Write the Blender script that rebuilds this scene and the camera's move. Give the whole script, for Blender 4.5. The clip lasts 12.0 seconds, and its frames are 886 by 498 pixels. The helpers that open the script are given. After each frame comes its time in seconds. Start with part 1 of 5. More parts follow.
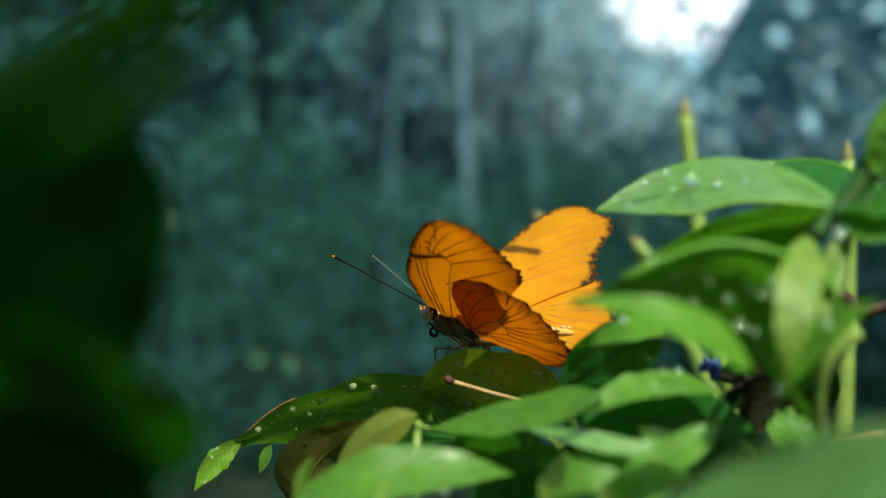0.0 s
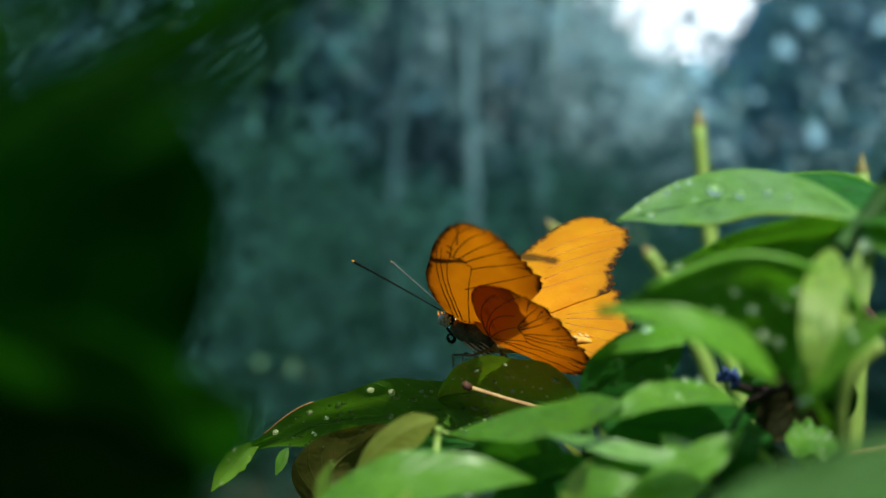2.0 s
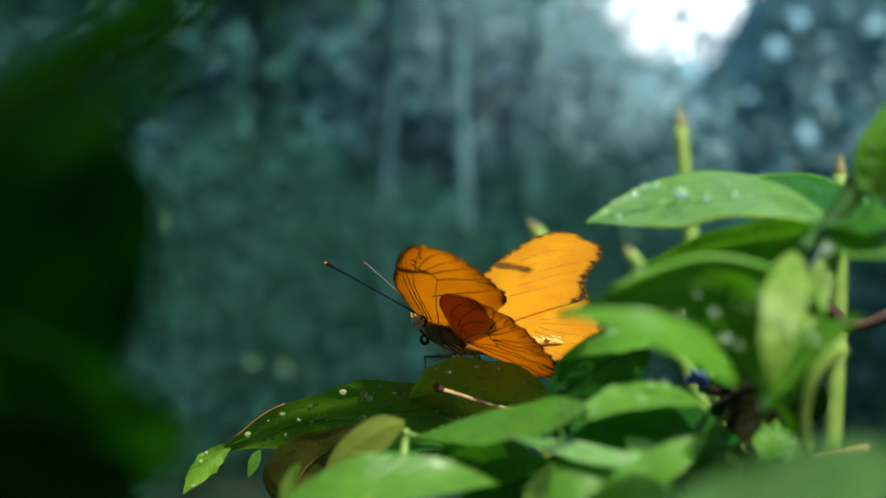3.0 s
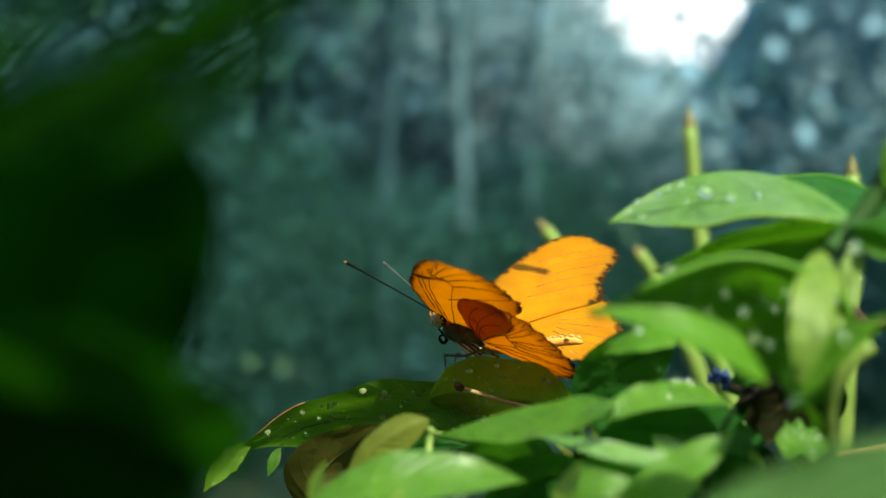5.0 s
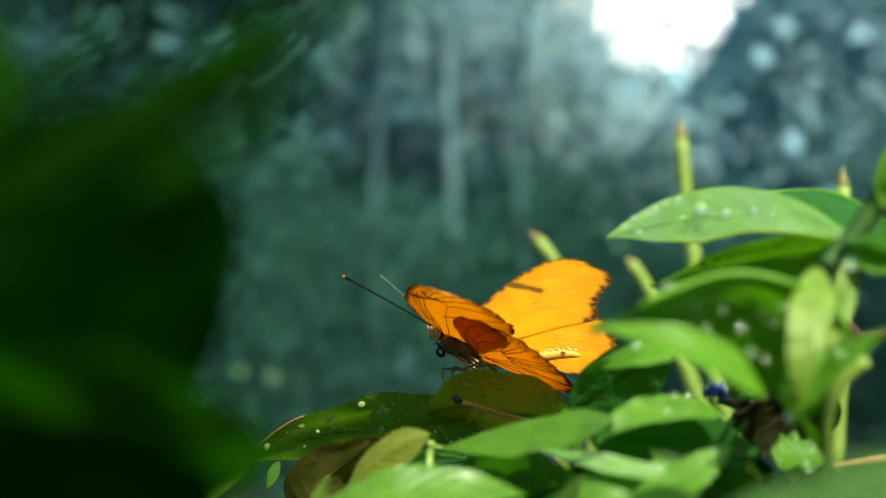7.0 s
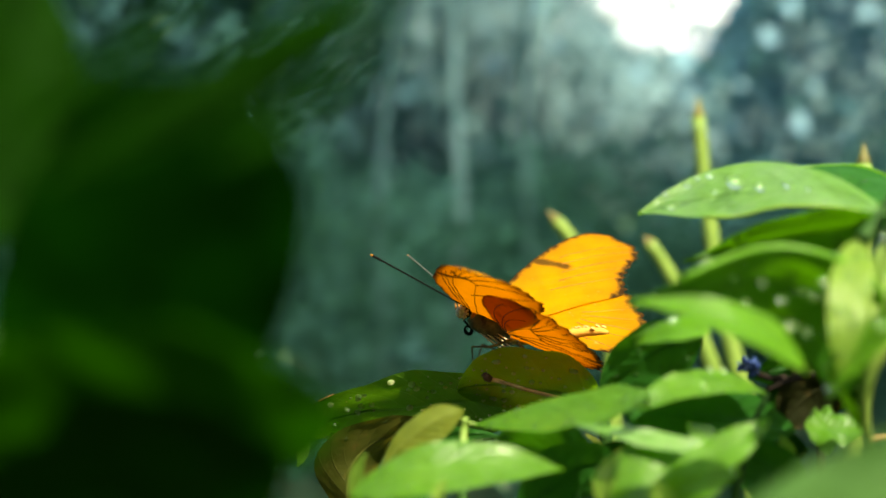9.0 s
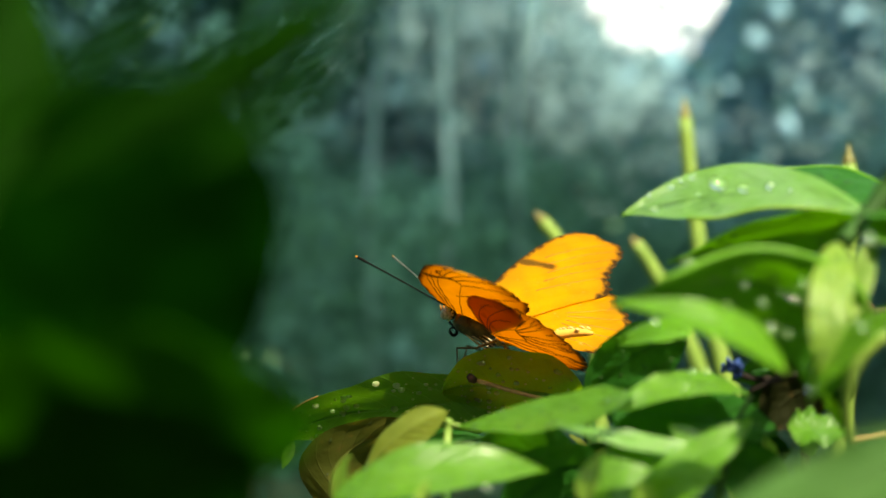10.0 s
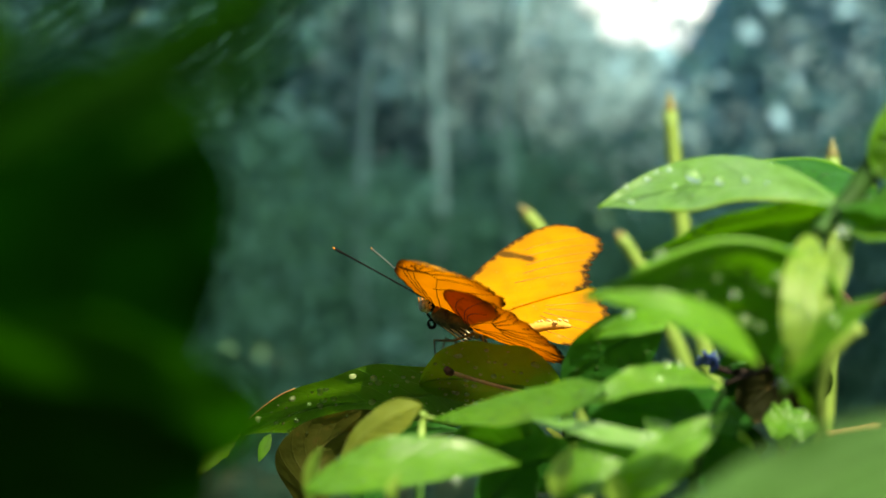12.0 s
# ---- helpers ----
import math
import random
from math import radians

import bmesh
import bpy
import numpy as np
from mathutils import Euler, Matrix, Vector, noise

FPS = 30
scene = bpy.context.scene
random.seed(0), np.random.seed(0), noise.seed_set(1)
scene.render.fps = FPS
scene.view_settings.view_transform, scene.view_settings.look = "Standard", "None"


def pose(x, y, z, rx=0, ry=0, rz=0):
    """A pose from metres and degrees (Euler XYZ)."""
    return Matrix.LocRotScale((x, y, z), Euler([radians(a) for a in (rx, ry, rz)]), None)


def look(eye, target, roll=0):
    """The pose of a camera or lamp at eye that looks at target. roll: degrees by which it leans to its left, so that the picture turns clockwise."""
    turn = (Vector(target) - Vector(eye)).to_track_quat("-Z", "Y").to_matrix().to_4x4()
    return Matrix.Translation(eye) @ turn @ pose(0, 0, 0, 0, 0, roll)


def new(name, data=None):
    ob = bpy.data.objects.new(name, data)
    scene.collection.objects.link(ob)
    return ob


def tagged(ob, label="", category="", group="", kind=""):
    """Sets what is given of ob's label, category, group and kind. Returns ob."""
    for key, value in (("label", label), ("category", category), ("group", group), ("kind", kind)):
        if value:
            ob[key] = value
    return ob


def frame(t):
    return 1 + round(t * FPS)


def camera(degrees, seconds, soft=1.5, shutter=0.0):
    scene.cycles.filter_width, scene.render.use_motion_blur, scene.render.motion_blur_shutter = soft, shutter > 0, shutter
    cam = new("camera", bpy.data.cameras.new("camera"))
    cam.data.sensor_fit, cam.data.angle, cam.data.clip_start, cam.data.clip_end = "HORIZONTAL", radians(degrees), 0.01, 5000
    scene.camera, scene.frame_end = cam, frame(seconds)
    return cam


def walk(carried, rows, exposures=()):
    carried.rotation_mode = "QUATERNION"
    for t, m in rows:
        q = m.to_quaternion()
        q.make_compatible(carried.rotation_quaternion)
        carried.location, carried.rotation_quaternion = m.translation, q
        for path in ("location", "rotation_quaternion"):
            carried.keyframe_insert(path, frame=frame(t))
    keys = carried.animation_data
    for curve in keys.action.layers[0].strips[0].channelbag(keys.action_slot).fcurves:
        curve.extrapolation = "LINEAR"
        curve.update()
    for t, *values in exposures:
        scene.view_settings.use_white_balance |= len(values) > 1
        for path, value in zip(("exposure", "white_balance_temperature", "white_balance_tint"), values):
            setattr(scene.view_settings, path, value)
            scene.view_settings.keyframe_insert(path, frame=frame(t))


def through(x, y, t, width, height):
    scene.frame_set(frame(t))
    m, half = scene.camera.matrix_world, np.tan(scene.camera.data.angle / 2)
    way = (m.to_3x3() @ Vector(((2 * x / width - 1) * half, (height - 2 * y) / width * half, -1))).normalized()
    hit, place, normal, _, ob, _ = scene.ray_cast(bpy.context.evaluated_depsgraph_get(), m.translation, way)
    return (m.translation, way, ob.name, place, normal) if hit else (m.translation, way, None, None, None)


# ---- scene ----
cam = camera(38.8, 12.0)
PATH = [
    (0, (0.0115, -0.2704, 1.1984), (-0.0752, 1.7277, 1.1916), 0.60),
    (0.5, (0.0133, -0.2687, 1.1979), (-0.0692, 1.7295, 1.1887), 0.84),
    (1, (0.0106, -0.2698, 1.1977), (-0.0811, 1.7281, 1.1910), 1.00),
    (1.5, (0.0099, -0.2695, 1.1978), (-0.0743, 1.7287, 1.1937), 1.29),
    (2, (0.0082, -0.2720, 1.1984), (-0.0837, 1.7259, 1.2012), 1.50),
    (2.5, (0.0122, -0.2706, 1.1986), (-0.0686, 1.7278, 1.2008), 1.50),
    (3, (0.0126, -0.2714, 1.1990), (-0.0691, 1.7269, 1.2010), 1.48),
    (3.5, (0.0089, -0.2727, 1.1990), (-0.0712, 1.7257, 1.2083), 1.63),
    (5.5, (0.0073, -0.2729, 1.1987), (-0.0702, 1.7256, 1.1996), 1.57),
    (6, (0.0061, -0.2742, 1.1994), (-0.0715, 1.7243, 1.2080), 1.56),
    (6.5, (0.0063, -0.2748, 1.1999), (-0.0586, 1.7241, 1.2159), 1.44),
    (7, (0.0061, -0.2754, 1.2000), (-0.0536, 1.7237, 1.2155), 1.42),
    (9, (0.0014, -0.2759, 1.1989), (-0.0669, 1.7229, 1.1871), 1.03),
    (9.5, (0.0028, -0.2756, 1.1991), (-0.0485, 1.7238, 1.1903), 0.99),
    (10, (0.0024, -0.2759, 1.1991), (-0.0493, 1.7234, 1.1883), 0.99),
    (10.5, (0.0054, -0.2743, 1.1990), (-0.0387, 1.7251, 1.1831), 1.01),
    (11, (0.0044, -0.2756, 1.1993), (-0.0427, 1.7239, 1.1909), 1.07),
    (11.5, (0.0053, -0.2750, 1.1991), (-0.0402, 1.7245, 1.1849), 1.04),
    (12, (0.0054, -0.2743, 1.1988), (-0.0335, 1.7252, 1.1782), 1.15),
]
walk(cam, [(t, look(eye, target, roll)) for t, eye, target, roll in PATH],
     [(0.0, 0.80, 6250, 5), (1.0, 0.61, 6200, 5), (1.5, 0.53, 6100, 5), (2.0, 0.66, 6100, 5), (3.5, 0.83, 6350, 4), (5.5, 1.05, 6650, 3), (7.0, 1.20, 6900, 2), (9.0, 1.36, 7750, 1), (12.0, 1.32, 7650, 1)])
cam.data.dof.use_dof = True
cam.data.dof.focus_distance = 0.270
cam.data.dof.aperture_fstop = 10.0

# ---- light ----
SUN_TO = Vector((0.24, -0.57, 0.79)).normalized()
sun_data = bpy.data.lights.new("sun", "SUN")
sun_data.energy, sun_data.angle, sun_data.color = 5.0, radians(0.5), (1.0, 0.94, 0.80)
sun = new("sun", sun_data)
sun.matrix_world = look(SUN_TO * 20, (0, 0, 0))
world = bpy.data.worlds.new("world")
scene.world = world
world.use_nodes = True
wn = world.node_tree
sky = wn.nodes.new("ShaderNodeTexSky")
sky.sky_type, sky.sun_disc = "NISHITA", False
sky.sun_elevation = math.asin(SUN_TO.z)
sky.sun_rotation = math.atan2(SUN_TO.x, SUN_TO.y)
sky.dust_density, sky.ozone_density = 2.0, 2.0
wn.links.new(sky.outputs[0], wn.nodes["Background"].inputs[0])
wn.nodes["Background"].inputs[1].default_value = 0.15


# ---- materials ----
class Nodes:
    """A short way to write node trees."""

    def __init__(self, name):
        self.m = bpy.data.materials.new(name)
        self.m.use_nodes = True
        self.t = self.m.node_tree
        self.bsdf = self.t.nodes["Principled BSDF"]
        self.out = self.t.nodes["Material Output"]

    def set(self, socket, v):
        if isinstance(v, bpy.types.NodeSocket):
            self.t.links.new(v, socket)
        else:
            socket.default_value = v

    def math(self, op, a, b=0.0, clamp=False):
        node = self.t.nodes.new("ShaderNodeMath")
        node.operation, node.use_clamp = op, clamp
        self.set(node.inputs[0], a)
        self.set(node.inputs[1], b)
        return node.outputs[0]

    def mix(self, f, a, b):
        node = self.t.nodes.new("ShaderNodeMix")
        node.data_type = "RGBA"
        self.set(node.inputs[0], f)
        self.set(node.inputs[6], a)
        self.set(node.inputs[7], b)
        return node.outputs[2]

    def noise(self, scale, detail=3.0, rough=0.55, vector=None):
        node = self.t.nodes.new("ShaderNodeTexNoise")
        node.inputs["Scale"].default_value = scale
        node.inputs["Detail"].default_value = detail
        node.inputs["Roughness"].default_value = rough
        if vector is None:
            vector = self.coord("Object")
        self.set(node.inputs["Vector"], vector)
        return node.outputs[0]

    def coord(self, which):
        return self.t.nodes.new("ShaderNodeTexCoord").outputs[which]

    def ramp(self, f, low, high):
        node = self.t.nodes.new("ShaderNodeMapRange")
        self.set(node.inputs[0], f)
        node.inputs[1].default_value, node.inputs[2].default_value = low, high
        return node.outputs[0]

    def bump(self, height, strength, distance):
        node = self.t.nodes.new("ShaderNodeBump")
        node.inputs["Strength"].default_value = strength
        node.inputs["Distance"].default_value = distance
        self.set(node.inputs["Height"], height)
        return node.outputs[0]

    def uv(self, name):
        node = self.t.nodes.new("ShaderNodeUVMap")
        node.uv_map = name
        sep = self.t.nodes.new("ShaderNodeSeparateXYZ")
        self.t.links.new(node.outputs[0], sep.inputs[0])
        return sep.outputs[0], sep.outputs[1]

    def random(self):
        return self.t.nodes.new("ShaderNodeObjectInfo").outputs["Random"]

    def island(self):
        return self.t.nodes.new("ShaderNodeNewGeometry").outputs["Random Per Island"]

    def thin(self, color, share):
        """Adds light that shines through a thin sheet."""
        tr = self.t.nodes.new("ShaderNodeBsdfTranslucent")
        self.set(tr.inputs[0], color)
        mx = self.t.nodes.new("ShaderNodeMixShader")
        mx.inputs[0].default_value = share
        self.t.links.new(self.bsdf.outputs[0], mx.inputs[1])
        self.t.links.new(tr.outputs[0], mx.inputs[2])
        self.t.links.new(mx.outputs[0], self.out.inputs[0])


def leaf_material(name, color, second, through, share=0.4, rough=0.44, veins=9.0, spots=0.0, gloss=0.36, streak=0.0):
    k = Nodes(name)
    u, v = k.uv("leaf")
    av = k.math("ABSOLUTE", v)
    slanted = k.math("ADD", k.math("MULTIPLY", u, veins), k.math("MULTIPLY", av, -2.2))
    wave = k.math("ABSOLUTE", k.math("SUBTRACT", k.math("FRACT", slanted), 0.5))
    side = k.math("SUBTRACT", 1.0, k.ramp(wave, 0.0, 0.07))
    rib = k.math("SUBTRACT", 1.0, k.ramp(av, 0.015, 0.06))
    vein = k.math("MAXIMUM", rib, k.math("MULTIPLY", side, 0.45))
    broad = k.noise(70.0, 3.0)
    fine = k.noise(900.0, 3.0)
    base = k.mix(k.ramp(broad, 0.35, 0.68), color, second)
    base = k.mix(k.math("MULTIPLY", k.ramp(k.random(), 0.0, 1.0), 0.35), base, second)
    light = tuple(min(1, c * 1.7 + 0.2 * max(color[:3]) ** 1.4) for c in color[:3]) + (1,)
    base = k.mix(k.math("MULTIPLY", k.ramp(k.noise(260.0, 4.0, 0.6), 0.40, 0.66), 0.45), base, tuple(c * 0.62 for c in second[:3]) + (1,))
    base = k.mix(k.math("MULTIPLY", vein, 0.35), base, light)
    base = k.mix(k.math("MULTIPLY", k.ramp(fine, 0.35, 0.7), 0.25), base, tuple(c * 0.6 for c in color[:3]) + (1,))
    if streak:
        lines = k.t.nodes.new("ShaderNodeCombineXYZ")
        k.set(lines.inputs[0], k.math("MULTIPLY", u, 1.1))
        k.set(lines.inputs[1], k.math("MULTIPLY", v, 2.6))
        base = k.mix(k.math("MULTIPLY", k.ramp(k.noise(1.6, 3.0, 0.6, lines.outputs[0]), 0.38, 0.62), streak), base, tuple(c * 2.9 + 0.02 for c in color[:3]) + (1,))
    if spots:
        dots = k.ramp(k.noise(420.0, 2.0), 0.62, 0.72)
        base = k.mix(k.math("MULTIPLY", dots, spots), base, (0.11, 0.06, 0.015, 1))
    k.set(k.bsdf.inputs["Base Color"], base)
    # a film of rain lies in patches
    film = k.ramp(k.noise(150.0, 3.0), 0.38, 0.72)
    k.set(k.bsdf.inputs["Roughness"], k.math("SUBTRACT", k.math("ADD", k.math("MULTIPLY", fine, 0.25), rough - 0.08), k.math("MULTIPLY", film, 0.10)))
    k.set(k.bsdf.inputs["Specular IOR Level"], k.math("ADD", k.math("MULTIPLY", film, gloss * 1.1), gloss * 0.5))
    quilt = k.math("ADD", k.math("MULTIPLY", wave, 0.35), k.math("MULTIPLY", k.noise(330.0, 2.0), 0.8))
    height = k.math("ADD", k.math("ADD", k.math("MULTIPLY", vein, -0.6), k.math("MULTIPLY", fine, 0.35)), quilt)
    k.set(k.bsdf.inputs["Normal"], k.bump(height, 0.7, 0.0005))
    k.thin(k.mix(k.math("MULTIPLY", vein, 0.4), through, second), share)
    return k.m


M_LEAF = leaf_material("fresh_leaf", (0.100, 0.245, 0.011, 1), (0.060, 0.178, 0.007, 1), (0.18, 0.48, 0.012, 1), 0.42, 0.47, 9.0, 0.0, 0.62)
# Lighter, glossier copy of the fresh leaf; part of the sheen is colour.
M_SHEEN = leaf_material("pale_sheen_leaf", (0.13, 0.30, 0.045, 1), (0.09, 0.235, 0.022, 1), (0.18, 0.48, 0.02, 1), 0.38, 0.46, 9.0, 0.0, 1.6)
M_YOUNG = leaf_material("young_leaf", (0.12, 0.31, 0.018, 1), (0.08, 0.23, 0.012, 1), (0.32, 0.64, 0.01, 1), 0.5, 0.45, 9.0, 0.0, 0.4)
# Darker copy of the fresh leaf, with shade put into the colour.
M_SHADE = leaf_material("shade_toned_leaf", (0.017, 0.092, 0.013, 1), (0.022, 0.108, 0.014, 1), (0.07, 0.28, 0.006, 1), 0.30, 0.5, 9.0, 0.0, 0.16)
# The next two put deep shade into a near-black leaf colour.
M_NEAR_SHADE = leaf_material("near_shade_leaf", (0.0009, 0.0112, 0.0004, 1), (0.0011, 0.013, 0.0004, 1), (0.0035, 0.030, 0.0012, 1), 0.06, 0.7, 9.0, 0.0, 0.0)
M_DEEP_SHADE = leaf_material("deep_shade_leaf", (0.005, 0.032, 0.0014, 1), (0.0065, 0.037, 0.0014, 1), (0.014, 0.085, 0.001, 1), 0.28, 0.7, 9.0, 0.0, 0.05)
M_PERCH = leaf_material("speckled_leaf", (0.120, 0.285, 0.018, 1), (0.130, 0.275, 0.018, 1), (0.22, 0.43, 0.010, 1), 0.46, 0.5, 11.0, 0.12, 0.3)
M_OLD = leaf_material("withering_leaf", (0.055, 0.052, 0.008, 1), (0.040, 0.048, 0.007, 1), (0.16, 0.145, 0.010, 1), 0.34, 0.6, 9.0, 0.4, 0.12)
M_PALELEAF = leaf_material("pale_leaf", (0.215, 0.34, 0.048, 1), (0.13, 0.24, 0.026, 1), (0.36, 0.62, 0.06, 1), 0.45, 0.5, 7.0, 0.0, 0.4)
# Step between the fresh and the dark leaf: half shade as colour.
M_PART_SHADE = leaf_material("part_shade_leaf", (0.036, 0.135, 0.009, 1), (0.026, 0.11, 0.008, 1), (0.11, 0.34, 0.006, 1), 0.38, 0.48, 9.0, 0.0, 0.2)
# Dimmer copy of the speckled leaf; its shade is in the colour.
M_PERCH_SHADE = leaf_material("shade_toned_speckled_leaf", (0.085, 0.235, 0.017, 1), (0.095, 0.228, 0.017, 1), (0.12, 0.30, 0.006, 1), 0.24, 0.5, 11.0, 0.12, 0.3)
# A slightly lighter step of the same shade, also held in the colour.
M_HALF_SHADE = leaf_material("half_shade_leaf", (0.0070, 0.046, 0.0017, 1), (0.0085, 0.051, 0.0017, 1), (0.022, 0.138, 0.0017, 1), 0.3, 0.7, 9.0, 0.0, 0.04)
# Brown withered leaf, darkened further to put shade into its colour.
M_DRY_LEAF = leaf_material("withered_leaf", (0.012, 0.013, 0.003, 1), (0.009, 0.013, 0.003, 1), (0.05, 0.04, 0.003, 1), 0.25, 0.7, 8.0, 0.3, 0.08)
M_YELLOW = leaf_material("yellowing_leaf", (0.205, 0.25, 0.035, 1), (0.135, 0.18, 0.025, 1), (0.40, 0.44, 0.03, 1), 0.42)
M_BLADE = leaf_material("blade_leaf", (0.021, 0.060, 0.009, 1), (0.027, 0.066, 0.012, 1), (0.045, 0.15, 0.008, 1), 0.25, 0.5, 9.0, 0.0, 0.2, 1.0)


def stem_material(name, color, second, scale=300.0, rough=0.5, gloss=0.25):
    k = Nodes(name)
    grain = k.noise(scale, 4.0)
    broad = k.noise(scale * 0.12, 2.0)
    base = k.mix(k.ramp(grain, 0.3, 0.7), color, second)
    base = k.mix(k.math("MULTIPLY", k.ramp(broad, 0.4, 0.7), 0.4), base, tuple(c * 0.6 for c in second[:3]) + (1,))
    k.set(k.bsdf.inputs["Base Color"], base)
    k.bsdf.inputs["Roughness"].default_value = rough
    k.bsdf.inputs["Specular IOR Level"].default_value = gloss
    k.set(k.bsdf.inputs["Normal"], k.bump(grain, 0.5, 0.15 / scale))
    return k.m


M_STEM = stem_material("green_stem", (0.020, 0.070, 0.006, 1), (0.012, 0.045, 0.004, 1), 300.0, 0.7)
M_STALK = stem_material("pale_stalk", (0.19, 0.28, 0.055, 1), (0.125, 0.21, 0.038, 1), 200.0)
M_STALKTIP = stem_material("stalk_tip", (0.14, 0.10, 0.04, 1), (0.14, 0.15, 0.04, 1), 300.0)
M_TWIG = stem_material("dry_twig", (0.36, 0.25, 0.10, 1), (0.24, 0.14, 0.05, 1), 900.0, 0.6)
M_RIM = stem_material("dry_rim", (0.16, 0.07, 0.02, 1), (0.22, 0.12, 0.03, 1), 900.0, 0.6)
M_TWIGEND = stem_material("twig_end", (0.07, 0.03, 0.015, 1), (0.03, 0.015, 0.01, 1), 900.0, 0.7)
M_BROWN = stem_material("brown_stem", (0.04, 0.018, 0.010, 1), (0.022, 0.011, 0.008, 1), 500.0, 0.75)
M_DRY = stem_material("dry_leaf", (0.012, 0.006, 0.003, 1), (0.007, 0.004, 0.002, 1), 500.0, 0.95)
M_BLUE = stem_material("blue_bud", (0.02, 0.06, 0.22, 1), (0.015, 0.03, 0.11, 1), 700.0, 0.4)
# Both barks carry blue skylight and haze in their colour.
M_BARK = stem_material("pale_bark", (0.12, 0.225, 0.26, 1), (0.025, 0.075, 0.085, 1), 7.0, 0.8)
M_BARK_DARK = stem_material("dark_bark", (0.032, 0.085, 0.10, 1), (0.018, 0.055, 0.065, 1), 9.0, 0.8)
M_SOIL = stem_material("soil", (0.022, 0.026, 0.014, 1), (0.015, 0.034, 0.014, 1), 6.0, 0.95)


def forest_material():
    """Distant woods: upright streaks of green, with haze and sky shade put in as blue and teal."""
    k = Nodes("distant_forest")
    flat = k.t.nodes.new("ShaderNodeMapping")
    flat.inputs["Scale"].default_value = (1.0, 1.0, 0.22)
    k.set(flat.inputs[0], k.coord("Object"))
    streak = k.noise(5.5, 4.0, 0.6, flat.outputs[0])
    patch = k.noise(0.9, 3.0)
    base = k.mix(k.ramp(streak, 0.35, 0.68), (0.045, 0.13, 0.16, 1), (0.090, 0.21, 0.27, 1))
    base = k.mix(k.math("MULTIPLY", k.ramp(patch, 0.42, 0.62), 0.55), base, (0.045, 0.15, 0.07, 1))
    k.set(k.bsdf.inputs["Base Color"], base)
    k.bsdf.inputs["Roughness"].default_value = 0.95
    k.bsdf.inputs["Specular IOR Level"].default_value = 0.1
    return k.m


M_FOREST = forest_material()


def foliage_material(name, color, second):
    k = Nodes(name)
    base = k.mix(k.island(), color, second)
    k.set(k.bsdf.inputs["Base Color"], base)
    k.bsdf.inputs["Roughness"].default_value = 0.85
    k.bsdf.inputs["Specular IOR Level"].default_value = 0.15
    k.thin(k.mix(k.island(), second, color), 0.4)
    return k.m


# Blue and teal here put distance haze and sky shade into leaf colour.
M_FOLIAGE = foliage_material("foliage", (0.015, 0.068, 0.047, 1), (0.022, 0.084, 0.056, 1))
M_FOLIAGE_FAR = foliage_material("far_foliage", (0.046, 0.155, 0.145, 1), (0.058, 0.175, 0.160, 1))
M_FAR_HAZE = foliage_material("far_haze_foliage", (0.070, 0.20, 0.31, 1), (0.10, 0.26, 0.38, 1))
M_FAR_SHADE = foliage_material("far_shade_foliage", (0.040, 0.125, 0.15, 1), (0.055, 0.155, 0.18, 1))
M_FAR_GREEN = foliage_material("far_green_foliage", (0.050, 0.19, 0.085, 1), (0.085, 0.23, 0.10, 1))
# Pale stand-in for skylight glowing round the gap.
M_FAR_GLOW = foliage_material("far_glow_foliage", (0.33, 0.52, 0.60, 1), (0.40, 0.58, 0.60, 1))
# Pale tones put the brightness of light spots into leaf colour.
M_DISC = foliage_material("light_disc_foliage", (0.24, 0.44, 0.56, 1), (0.20, 0.36, 0.44, 1))
M_DISC_GREEN = foliage_material("light_disc_green", (0.075, 0.17, 0.085, 1), (0.10, 0.19, 0.10, 1))


